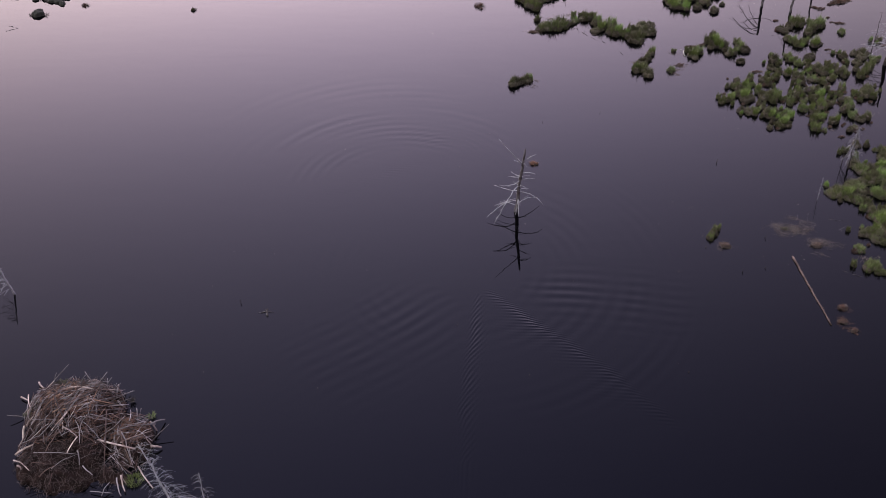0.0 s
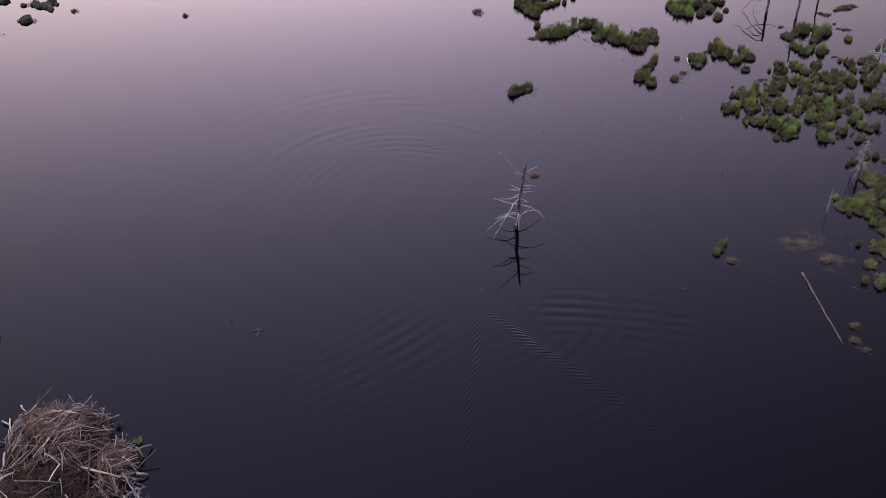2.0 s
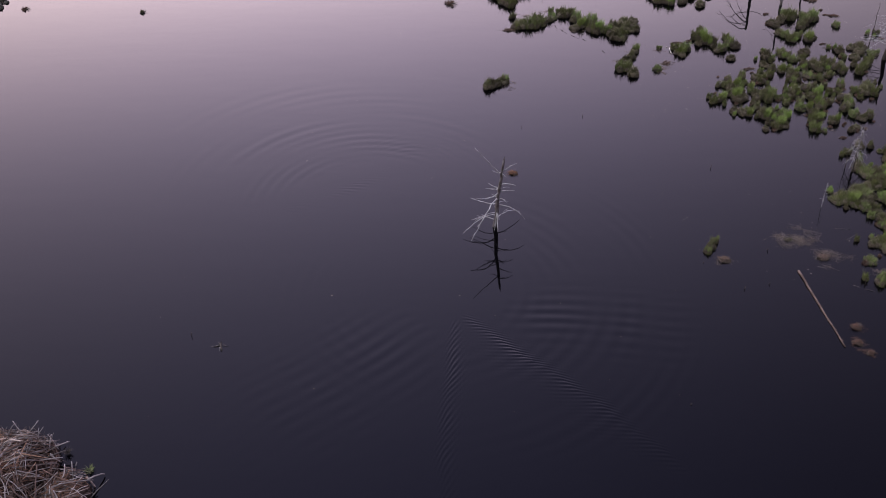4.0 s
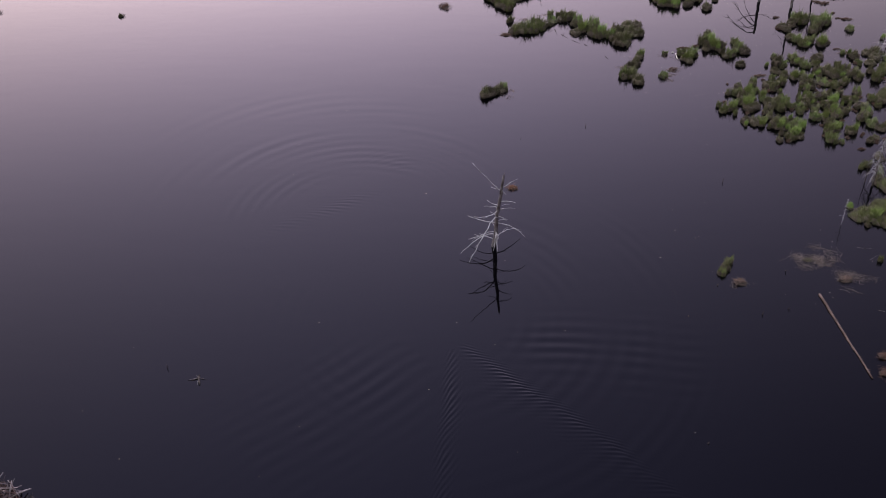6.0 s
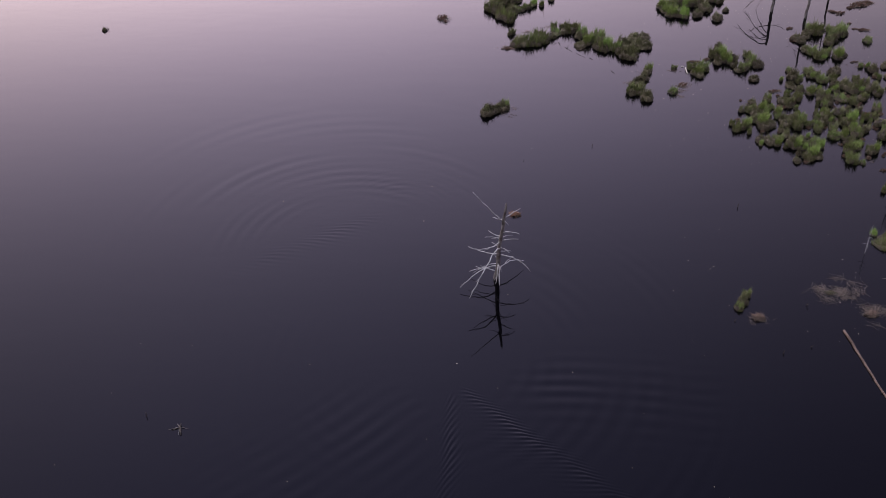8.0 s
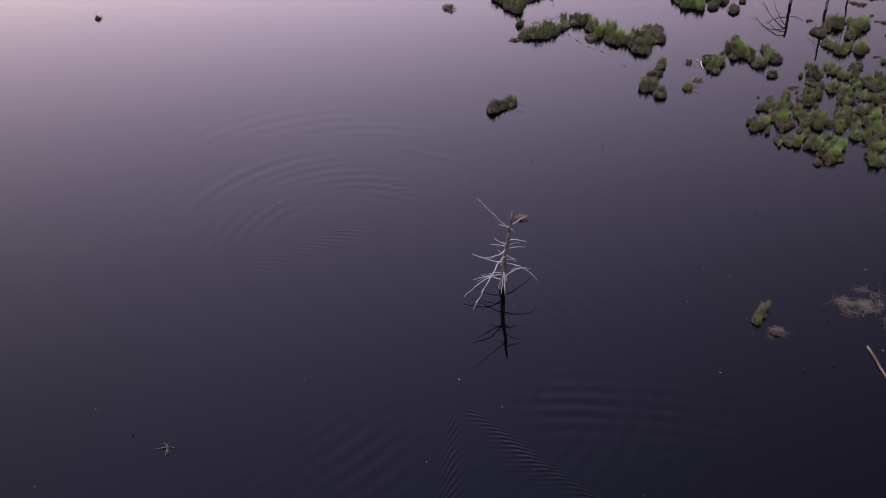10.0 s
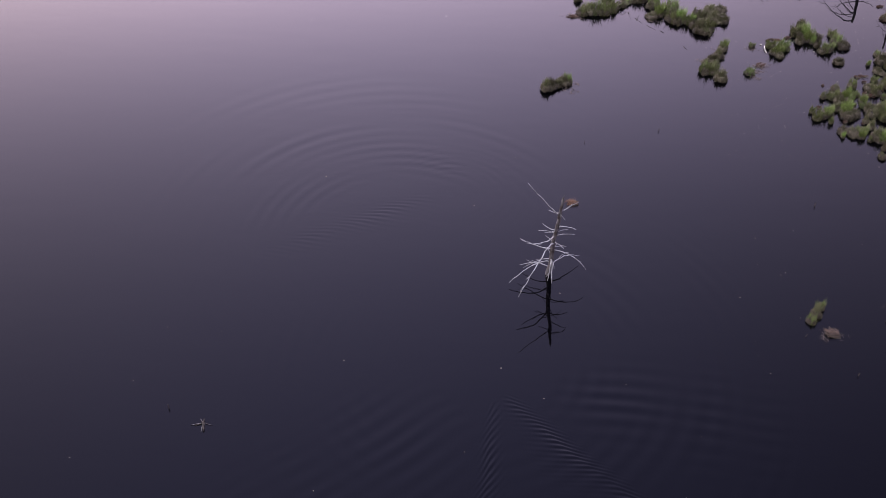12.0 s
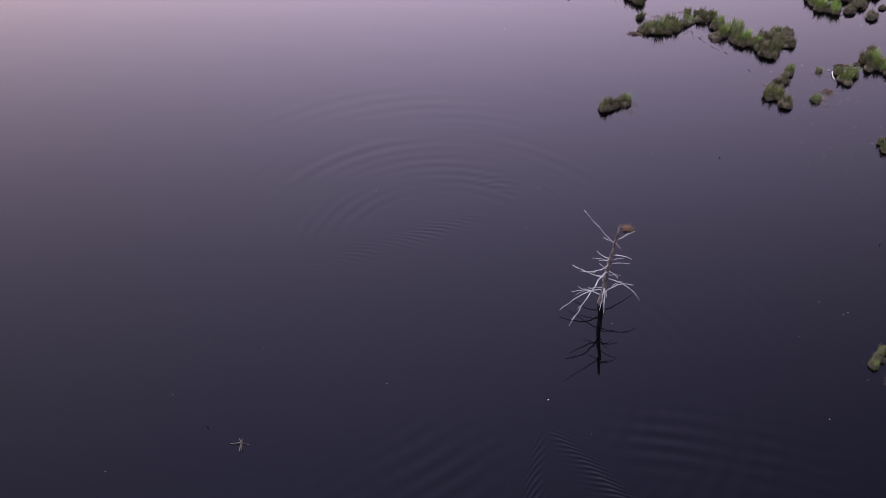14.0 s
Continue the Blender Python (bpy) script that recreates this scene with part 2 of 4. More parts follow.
# ---------------------------------------------------------------- water
def ripple_height(x, y):
    """Small waves left by swimming birds: two rings and the two arms of a wake with their outer swell."""
    z = np.zeros_like(x)

    def arm(ax, ay, bx, by, lam, tilt, amp, width, grow, start=0.3, fade=22.0):
        d = np.array([bx - ax, by - ay])
        d = d / np.hypot(*d)
        u = (x - ax) * d[0] + (y - ay) * d[1]
        v = -(x - ax) * d[1] + (y - ay) * d[0]
        v = v + 0.10 * np.sin(u * 0.8) + 0.0 * u
        wide = width + grow * np.maximum(u, 0)
        env = np.exp(-((v / wide) ** 2)) * np.clip((u - start) / 1.5, 0, 1) * np.clip(1 - u / fade, 0, 1)
        k = 2 * math.pi / lam
        phase = k * (v * math.cos(tilt) + u * math.sin(tilt))
        env = env * (0.65 + 0.35 * np.sin(u * 1.9 + 1.3 * np.sin(u * 0.7)))
        return amp * env * np.sin(phase + 0.35 * np.sin(u * 1.3) + 0.3 * np.sin(v * 2.1))

    def feathers(ax, ay, bx, by, along, inner, outer, turn, amp, narrow, tail, start=0.2, fade=15.0):
        """One arm of a wake: short crests, one after the other, that bend over as they cross the arm."""
        d = np.array([bx - ax, by - ay])
        d = d / np.hypot(*d)
        u = (x - ax) * d[0] + (y - ay) * d[1]
        v = turn * (-(x - ax) * d[1] + (y - ay) * d[0]) + 0.12 * np.sin(u * 0.55) + 0.05 * np.sin(u * 1.7)
        grow = 1 + 0.05 * np.maximum(u, 0)
        env = np.where(v > 0, np.exp(-((v / (narrow * grow)) ** 2)), 0.78 * np.exp(-((v / (narrow * grow)) ** 2)) + 0.22 * np.clip(u / 5, 0, 1) * np.exp(-((v / (tail * grow)) ** 2)))
        env = env * np.clip((u - start) / 1.2, 0, 1) * np.clip(1.15 - u / fade, 0, 1) * (0.75 + 0.25 * np.sin(u * 1.9 + 1.3 * np.sin(u * 0.7)))
        bend = np.where(v > 0, outer * v, inner * v)
        return amp * env * np.sin(2 * math.pi / along * (bend - u) + 0.5 * np.sin(u * 0.9))

    z += feathers(0.0, 51.05, 8.95, 41.95, 0.37, 1.0, 1.9, 1.0, 0.0068, 0.29, 1.0)
    z += feathers(-0.38, 50.8, -0.58, 42.0, 0.52, 1.8, 2.6, -1.0, 0.0054, 0.24, 0.6)
    z += arm(1.4, 51.4, 9.5, 50.0, 0.82, radians(-6), 0.0056, 1.2, 0.16, 0.8, 13)
    z += arm(-1.5, 50.4, -6.5, 45.3, 0.85, radians(4), 0.0038, 2.0, 0.18, 0.4, 15)

    def rings(cx, cy, r0, r1, lam, amp, az, spread):
        r, w = np.hypot(x - cx, (y - cy)), np.arctan2(x - cx, y - cy)
        off = np.abs((w - az + math.pi) % (2 * math.pi) - math.pi)
        env = np.clip((r - r0) / 1.5, 0, 1) * np.clip((r1 - r) / 3.0, 0, 1) * np.clip(1.2 - off / spread, 0, 1)
        return amp * env * np.sin(2 * math.pi * r / lam + 0.6 * np.sin(w * 3) + 0.8 * np.sin(r * 0.9)) * (0.55 + 0.45 * np.sin(r * 1.1 + w * 5))

    z += rings(-5.6, 61.2, 4.5, 13.0, 0.80, 0.0011, radians(-35), 2.0)
    z += rings(-5.6, 61.2, 8.0, 19.0, 1.15, 0.0008, radians(-45), 1.6)
    z += rings(-1.6, 52.6, 3.6, 16.0, 0.92, 0.0021, radians(98), 1.2)
    z += rings(-1.6, 52.6, 3.0, 12.0, 0.92, 0.0016, radians(-110), 0.8)
    z += rings(-3.2, 65.2, 0.8, 5.6, 0.46, 0.0008, radians(10), 3.4)
    z += feathers(-3.9, 65.4, -11.0, 60.3, 0.50, 1.0, 1.6, -1.0, 0.0022, 0.42, 1.2, 0.5, 12.0)
    return z


def build_water():
    near_x = np.concatenate([np.arange(-20, -14, 0.1), np.arange(-14, -2, 0.065), np.arange(-2, 10, 0.04), np.arange(10, 14, 0.1)])
    near_y = np.concatenate([np.arange(37, 53, 0.04), np.arange(53, 68, 0.065), np.arange(68, 78, 0.1)])
    far = np.array([40, 70, 120, 250, 600, 1500, 3000.0])
    xs = np.concatenate([-far[::-1], [-28, -22], near_x, [18, 25], far])
    ys = np.concatenate([-far[::-1], [-10, 15, 28], near_y, [84, 95, 110, 160, 300, 700, 1500, 3000.0]])
    gx, gy = np.meshgrid(xs, ys)
    z = ripple_height(gx, gy)
    v = np.stack([gx, gy, z], -1).reshape(-1, 3)
    nx, ny = len(xs), len(ys)
    i = (np.arange(ny - 1)[:, None] * nx + np.arange(nx - 1)).ravel()
    f = np.stack([i, i + 1, i + nx + 1, i + nx], -1)
    me = bpy.data.meshes.new("water")
    me.vertices.add(len(v))
    me.vertices.foreach_set("co", v.ravel())
    me.loops.add(f.size)
    me.loops.foreach_set("vertex_index", f.ravel().astype(np.int32))
    me.polygons.add(len(f))
    me.polygons.foreach_set("loop_start", np.arange(0, f.size, 4, dtype=np.int32))
    me.update(calc_edges=True)
    smooth(me)
    me.materials.append(WATER)
    tagged(new("water", me), "calm dark bog water with faint swimming ripples", "water", kind="structure")


build_water()


# ---------------------------------------------------------------- grass tussocks
R0 = 0.42


def tussock(name, label, seed, leaf, green, brown, tall, mound=0.26, splay=0.2):
    """A sedge tussock: a peat mound, a shaggy skirt of grey dead leaves that hangs to the water, and a brush of upright leaves in tufts that lean with the wind."""
    rng = random.Random(seed)
    ob = thing(name, 0, 0, -50, label, "grass", "grass tussocks in the bog")
    part("mound", dome(R0 * 0.90, R0 * 0.72, mound, PEAT, "mound", 6, 14, 0.30, seed * 1.7, -0.08, 0.42), ob)
    skirt, head = Soup(), Soup()
    edge = lambda w: 1 + 0.45 * noise.noise(Vector((math.cos(w) * 2.2, math.sin(w) * 2.2, seed * 2.3)))  # noqa: E731
    for _ in range(brown):
        w = rng.uniform(0, 2 * math.pi)
        out = Vector((math.cos(w), math.sin(w), 0))
        r = R0 * (0.25 + 0.60 * math.sqrt(rng.random())) * edge(w)
        foot = out * r + Vector((0, 0, mound * max(0.2, 1 - (r / R0) ** 3) + rng.uniform(0.0, 0.16)))
        turn = w + rng.gauss(0, 0.7)
        skirt.drape(foot, Vector((math.cos(turn), math.sin(turn), 0)), max(0.05, R0 * edge(w) * rng.uniform(0.72, 1.12) - r) + rng.uniform(0, 0.08), rng.uniform(0.010, 0.024), rng.uniform(0.0, 0.14))
    tufts = []
    for _ in range(15):
        w, q = rng.uniform(0, 6.283), R0 * 0.98 * math.sqrt(rng.random())
        tufts.append((w, q * edge(w), rng.uniform(0.45, 1.25) * (1 - 0.40 * (q / R0) ** 2), rng.gauss(0, 0.14), rng.gauss(0, 0.14)))
    for _ in range(green):
        w, q, high, tip_x, tip_y = rng.choice(tufts)
        foot = Vector((math.cos(w) * q + rng.gauss(0, 0.070), math.sin(w) * q + rng.gauss(0, 0.060), 0))
        r = min(foot.length, R0 * 1.05)
        out = foot.normalized() if r > 0.02 else Vector((1, 0, 0))
        rim = r / R0
        foot = out * r + Vector((0, 0, mound * max(0.0, 1 - rim ** 3) * 0.9))
        lean = out * splay * rim ** 2 + Vector((0.16 + tip_x + rng.gauss(0, 0.10), 0.06 + tip_y + rng.gauss(0, 0.10), 0))
        length = tall * high * rng.uniform(0.30, 1.05)
        if rng.random() < 0.10:
            length *= 1.35
        bow = (lean + Vector((rng.gauss(0, 0.2), rng.gauss(0, 0.2), 0)))
        bow = bow.normalized() if bow.length > 0.01 else out
        head.blade(foot, (Vector((0, 0, 1)) + lean).normalized(), bow, length, rng.uniform(0.012, 0.024), rng.uniform(0.0, 0.30))
    part("dead_skirt", skirt.mesh("dead_skirt", THATCH, False), ob, "drooping dead grey-brown sedge leaves", "stuff")
    part("leaves", head.mesh("leaves", leaf, False), ob, "", "stuff")
    return ob


LUSH = "lush green sedge tussock on a dark peat mound in water"
DULL = "dull olive sedge tussock with grey-brown skirt standing in water"
WITHERED = "withered brown sedge tussock low on the water"
KINDS = [tussock("grass_tussock", LUSH, s, SEDGE_BRIGHT if s == 3 else SEDGE, 620, 330, 0.74, 0.20) for s in (1, 2, 3, 11)]
KINDS += [tussock("grass_tussock", DULL, s, SEDGE_DARK, 560, 420, 0.62, 0.24) for s in (4, 5, 12)]
KINDS += [tussock("dead_grass_tussock", WITHERED, s, SODDEN, 330, 60, 0.26, 0.02, 0.5) for s in (6, 7)]

BARE = [tussock("peat_mound", "dark brown shaggy peat mound with sparse sedge", s, SEDGE_DARK, 420, 480, 0.44, 0.20) for s in (31, 32, 33)]
LOW = [tussock("grass_tussock", "low shaggy olive sedge clump flat on wet peat", s, m, 560, 190, 0.46, 0.11) for s, m in ((21, SEDGE_DARK), (22, SEDGE), (23, SEDGE))]

CHAIN_FAR = [(2.5, 91.7, 0.5), (2.9, 91.2, 0.5), (3.3, 90.2, 0.5), (3.8, 89.7, 0.45), (4.0, 90.9, 0.5), (4.7, 91.5, 0.45), (5.3, 91.8, 0.35), (3.9, 92.8, 0.5), (3.0, 93.0, 0.5), (4.5, 93.2, 0.45), (5.8, 92.4, 0.3), (6.4, 92.2, 0.22), (7.2, 93.2, 0.3), (3.9, 87.5, 0.26), (4.2, 85.7, 0.42), (4.6, 86.0, 0.55), (5.2, 86.0, 0.48), (5.6, 85.9, 0.4), (5.9, 87.0, 0.45), (6.2, 86.2, 0.38), (6.8, 87.0, 0.42), (7.2, 87.5, 0.36), (7.1, 88.5, 0.24), (8.0, 87.9, 0.48), (8.4, 88.0, 0.48), (8.7, 88.4, 0.38), (7.8, 88.5, 0.3)]
CHAIN_MID = [(9.1, 87.2, 0.42), (9.3, 85.9, 0.42), (9.8, 86.4, 0.55), (10.3, 86.7, 0.5), (10.1, 85.2, 0.42), (10.7, 85.5, 0.38), (11.1, 85.0, 0.36), (11.4, 85.2, 0.3), (11.6, 84.5, 0.42), (11.9, 83.9, 0.45), (12.4, 84.2, 0.5), (12.2, 85.5, 0.5), (11.9, 85.9, 0.42), (12.9, 86.7, 0.42), (13.0, 85.5, 0.45), (13.7, 85.2, 0.33), (13.3, 85.2, 0.33)]
CHAIN_BARE = [(8.8, 85.5, 0.42), (10.5, 84.8, 0.32), (12.2, 83.7, 0.42), (13.6, 86.8, 0.45), (13.6, 85.9, 0.36), (8.8, 86.9, 0.3), (6.4, 86.5, 0.3)]
ISLET = [(13.2, 81.8, 0.32), (12.8, 80.7, 0.37), (12.3, 80.0, 0.43), (12.0, 79.5, 0.43), (11.8, 78.9, 0.41), (12.2, 78.9, 0.41), (12.6, 78.0, 0.38), (1.8, 76.0, 0.38), (2.1, 76.2, 0.38), (2.5, 76.5, 0.32), (2.9, 76.8, 0.41), (3.1, 77.0, 0.32)]
ISLET_BARE = [(12.7, 77.8, 0.28), (13.1, 81.5, 0.28), (11.7, 78.5, 0.26)]
FAR_TOP = [(15.6, 91.9, 0.42), (15.8, 91.2, 0.45), (16.1, 90.5, 0.4), (16.6, 90.4, 0.4), (17.1, 90.2, 0.45), (18.0, 92.2, 0.4), (16.5, 92.2, 0.45), (19.7, 93.0, 0.4), (20.2, 92.7, 0.35), (18.7, 92.2, 0.3), (17.5, 92.2, 0.4)]
FAR_BARE = [(17.0, 92.7, 0.5), (18.1, 90.4, 0.42), (18.9, 91.5, 0.55), (18.6, 92.7, 0.45), (20.4, 91.2, 0.28), (19.5, 89.8, 0.42)]
MID_ROW = [(16.5, 81.4, 0.4), (17.1, 82.0, 0.38), (16.3, 82.2, 0.28), (15.1, 82.2, 0.2), (18.2, 84.0, 0.4), (18.7, 84.0, 0.45), (18.7, 85.0, 0.38), (18.8, 83.2, 0.36), (18.2, 82.8, 0.28), (19.1, 82.9, 0.24), (19.4, 83.5, 0.34), (19.3, 82.5, 0.26), (19.9, 82.0, 0.42), (20.6, 82.9, 0.45), (19.5, 81.8, 0.3), (20.6, 83.9, 0.34), (20.3, 80.5, 0.34)]
MID_BARE = [(21.0, 82.5, 0.42), (16.7, 81.0, 0.3), (14.6, 78.9, 0.22)]
SNAG_GROUP = [(26.3, 87.5, 0.55), (26.1, 88.0, 0.45), (27.6, 87.2, 0.5), (28.1, 87.4, 0.48), (27.6, 87.9, 0.42), (25.3, 84.4, 0.4), (24.9, 84.7, 0.32), (25.5, 83.7, 0.34), (26.2, 84.2, 0.42), (26.8, 85.8, 0.34), (26.9, 83.7, 0.4), (27.3, 84.0, 0.34), (27.3, 86.2, 0.28), (25.7, 83.4, 0.26), (26.8, 87.9, 0.3)]
SNAG_BARE = [(24.7, 86.5, 0.4), (24.9, 86.0, 0.3), (25.5, 87.2, 0.38), (28.4, 87.2, 0.24), (25.4, 86.7, 0.3)]
MARSH_BARE = [(19.5, 77.3, 0.27), (21.6, 77.5, 0.39), (21.9, 77.1, 0.33), (20.1, 74.6, 0.37), (19.7, 74.2, 0.39), (19.1, 72.7, 0.37), (19.6, 72.5, 0.4), (25.8, 81.2, 0.32), (26.2, 81.6, 0.38), (29.8, 82.3, 0.33), (30.3, 81.6, 0.4), (29.7, 80.8, 0.39), (26.6, 70.2, 0.28), (27.1, 70.6, 0.28), (20.8, 70.3, 0.3)]
MARSH_BACK = [(23.0, 80.8, 0.4), (23.4, 80.6, 0.32), (24.3, 81.5, 0.36), (24.7, 81.2, 0.3), (24.9, 80.3, 0.34), (22.6, 79.5, 0.32), (23.1, 79.0, 0.31), (23.7, 78.6, 0.35), (24.3, 78.2, 0.35), (22.6, 77.9, 0.39), (21.9, 77.2, 0.37), (25.6, 79.6, 0.4), (26.2, 79.4, 0.39), (26.5, 78.9, 0.41), (27.2, 79.6, 0.36), (27.8, 80.1, 0.29), (27.9, 79.2, 0.39), (28.2, 78.6, 0.4), (24.5, 77.3, 0.39), (24.2, 77.7, 0.35), (25.5, 77.8, 0.37), (26.2, 77.4, 0.3), (27.0, 77.9, 0.38)]
MARSH_LEFT = [(18.2, 74.2, 0.3), (18.6, 74.6, 0.34), (19.1, 75.1, 0.31), (19.4, 75.7, 0.35), (19.2, 76.4, 0.36), (19.9, 76.4, 0.27), (20.1, 76.0, 0.26), (19.6, 74.8, 0.38), (20.6, 77.7, 0.3), (20.9, 76.0, 0.3), (21.4, 75.3, 0.41), (21.6, 74.8, 0.33), (21.8, 74.3, 0.38), (21.1, 74.6, 0.33), (20.2, 72.8, 0.36), (20.8, 73.2, 0.29), (20.9, 72.2, 0.36), (21.1, 72.0, 0.39), (21.6, 72.6, 0.34), (21.9, 72.2, 0.37), (22.4, 72.1, 0.36), (22.6, 71.8, 0.27), (21.9, 71.0, 0.37), (21.6, 70.7, 0.35), (22.2, 70.8, 0.3)]
MARSH_FRONT = [(24.9, 76.1, 0.35), (25.5, 76.1, 0.3), (26.2, 76.3, 0.27), (25.5, 75.1, 0.39), (25.0, 74.8, 0.41), (26.4, 75.3, 0.28), (23.9, 75.6, 0.38), (23.5, 74.8, 0.32), (23.0, 73.9, 0.29), (24.1, 74.4, 0.3), (21.8, 75.3, 0.37), (22.1, 74.9, 0.39), (22.6, 74.6, 0.27), (23.8, 73.1, 0.35), (24.4, 73.0, 0.27), (24.6, 72.5, 0.37), (25.3, 73.4, 0.31), (25.8, 73.9, 0.39), (24.3, 71.4, 0.41), (24.8, 71.8, 0.34), (24.2, 70.3, 0.41), (25.6, 71.3, 0.3), (25.9, 71.4, 0.27)]
MARSH_RIGHT = [(28.8, 81.7, 0.35), (29.3, 79.5, 0.27), (29.9, 79.1, 0.29), (30.5, 80.0, 0.32), (29.4, 78.4, 0.35), (27.5, 76.4, 0.29), (27.0, 75.5, 0.27), (27.2, 74.7, 0.39), (28.3, 75.6, 0.3), (28.9, 75.4, 0.4), (29.5, 76.2, 0.39), (29.6, 75.2, 0.31), (26.9, 73.1, 0.33), (27.4, 73.7, 0.34), (27.3, 72.3, 0.36), (27.8, 71.8, 0.35), (28.3, 72.1, 0.35)]
EDGE_BACK = [(30.5, 82.2, 0.54), (30.6, 80.3, 0.42), (31.3, 81.4, 0.43), (32.4, 84.7, 0.28), (26.6, 68.2, 0.33), (25.6, 67.4, 0.28), (27.8, 67.6, 0.23)]
EDGE_FRONT = [(25.8, 65.6, 0.45), (26.2, 65.1, 0.5), (26.7, 64.7, 0.5), (27.1, 64.3, 0.45), (23.4, 61.9, 0.48), (24, 62.3, 0.48), (24.3, 61.9, 0.43), (24.9, 62.9, 0.4), (24.6, 61.4, 0.43), (25, 61.1, 0.43), (25.5, 61, 0.39), (25.5, 63.2, 0.4), (25.8, 62.4, 0.35), (26.3, 62.1, 0.31), (25.6, 59.9, 0.34), (25.9, 59.7, 0.3), (24.4, 57.4, 0.33), (25.2, 57.8, 0.33), (25.1, 56.8, 0.33), (23.8, 53.8, 0.36), (24.3, 54.1, 0.4)]
EDGE_RIM = [(28.0, 66.5, 0.36), (28.4, 67.4, 0.42), (27.5, 65.4, 0.46), (27.9, 65.2, 0.36), (26.8, 63.9, 0.42), (27.2, 63.7, 0.46), (27.3, 62.7, 0.36), (26.6, 61.8, 0.42), (25.9, 58.8, 0.46), (26.0, 58.0, 0.36), (25.9, 59.6, 0.42), (25.4, 57.1, 0.46), (25.6, 56.6, 0.36), (28.4, 65.9, 0.42), (28.0, 64.1, 0.46), (27.3, 61.7, 0.36), (26.6, 58.8, 0.42), (26.0, 56.9, 0.46)]
LONE = [(14.5, 56.55, 0.22), (14.8, 57.05, 0.28), (15.1, 57.55, 0.25)]
WITHERED_SPOTS = [(16.9, 83.0, 0.26), (16.4, 83.1, 0.2), (17.6, 83.4, 0.2), (3.5, 85.2, 0.32), (24.7, 86.4, 0.43), (24.6, 88.2, 0.19), (28.5, 91, 0.3), (29, 90.7, 0.35), (30.9, 92.2, 0.46), (31.6, 92.6, 0.36), (30.2, 91.7, 0.31), (29.2, 89, 0.15), (29.4, 88.1, 0.17), (30, 87.9, 0.27), (27.9, 83, 0.19), (21.4, 76.8, 0.43), (25.8, 69.3, 0.24), (15.3, 79.8, 0.3), (21.4, 78.9, 0.28), (28.6, 82.2, 0.37)]
LOW_GREEN = [(14.5, 78.8, 0.33), (29.7, 86.1, 0.36), (23.8, 55.8, 0.42), (-1.1, 90.0, 0.5), (-36.5, 88.8, 0.3), (-26.6, 88.3, 0.2), (23.5, 55.6, 0.25)]


def plant(rows, kinds, rng, flat=1.0, long=1.0):
    for x, y, r in rows:
        kind = rng.choice(kinds)
        s = r / R0
        h = 0.95 * flat * (0.45 + 0.55 * s) * rng.uniform(0.7, 1.3)
        m = pose(x, y, 0, 0, 0, rng.gauss(8, 20)) @ Matrix.Diagonal((s * rng.uniform(0.8, 1.08) * long, s * rng.uniform(0.9, 1.25) / long, h, 1))
        copy_thing(kind, m)


planter = random.Random(21)
for rows in (CHAIN_FAR, CHAIN_MID, FAR_TOP, MID_ROW, SNAG_GROUP, MARSH_LEFT, MARSH_FRONT, MARSH_RIGHT, LONE):
    plant(rows, [KINDS[i] for i in (0, 1, 2, 3, 0, 1, 2, 3, 4, 5, 6, 0, 2, 5, 4, 6)], planter)
for rows in (ISLET, MARSH_BACK):
    plant(rows, KINDS[:7], planter)
for rows in (CHAIN_BARE, ISLET_BARE, MID_BARE, SNAG_BARE, MARSH_BARE, FAR_BARE):
    plant(rows, BARE, planter)
plant(EDGE_FRONT, KINDS[2:6] + LOW, planter, 0.85)
plant([(23.8, 62.0, 0.6), (24.5, 61.7, 0.62), (25.2, 61.3, 0.6), (25.3, 62.7, 0.6), (24.8, 62.4, 0.55), (26.1, 64.9, 0.6), (26.8, 64.4, 0.6), (26.3, 63.6, 0.55), (24.9, 57.5, 0.5), (24.2, 54.0, 0.5)], LOW, planter, 1.0)
plant(EDGE_RIM, KINDS[:6], planter, 0.85)
plant(EDGE_BACK, [KINDS[i] for i in (0, 4, 5, 6)] + LOW[1:], planter, 0.95)
plant(WITHERED_SPOTS, KINDS[7:], planter, 0.9, 1.5)
plant(LOW_GREEN[:3], LOW, planter, 1.1)
plant(LOW_GREEN[3:], LOW + KINDS[7:8], planter, 1.0)


def fill_gaps(count, rng):
    """Small tussocks between the larger ones of the marsh."""
    near = MARSH_BARE + MARSH_BACK + MARSH_LEFT + MARSH_FRONT + MARSH_RIGHT + EDGE_BACK + EDGE_FRONT
    rows = []
    while len(rows) < count:
        x, y, r = rng.choice(near)
        w, d = rng.uniform(0, 6.283), r + rng.uniform(0.15, 0.6)
        q = (x + math.cos(w) * d, y + math.sin(w) * d)
        if all(math.dist(q, o[:2]) > o[2] + 0.08 for o in near + rows):
            rows.append((*q, rng.uniform(0.13, 0.24)))
    return rows


plant(fill_gaps(100, planter), [KINDS[i] for i in (0, 1, 2, 3, 4, 7)], planter, 0.9)
plant([(x, y, r * 0.9) for x, y, r in fill_gaps(45, planter)], KINDS[7:], planter, 1.0)
for kind in KINDS + LOW + BARE:
    for ob in (*kind.children_recursive, kind):
        bpy.data.objects.remove(ob)


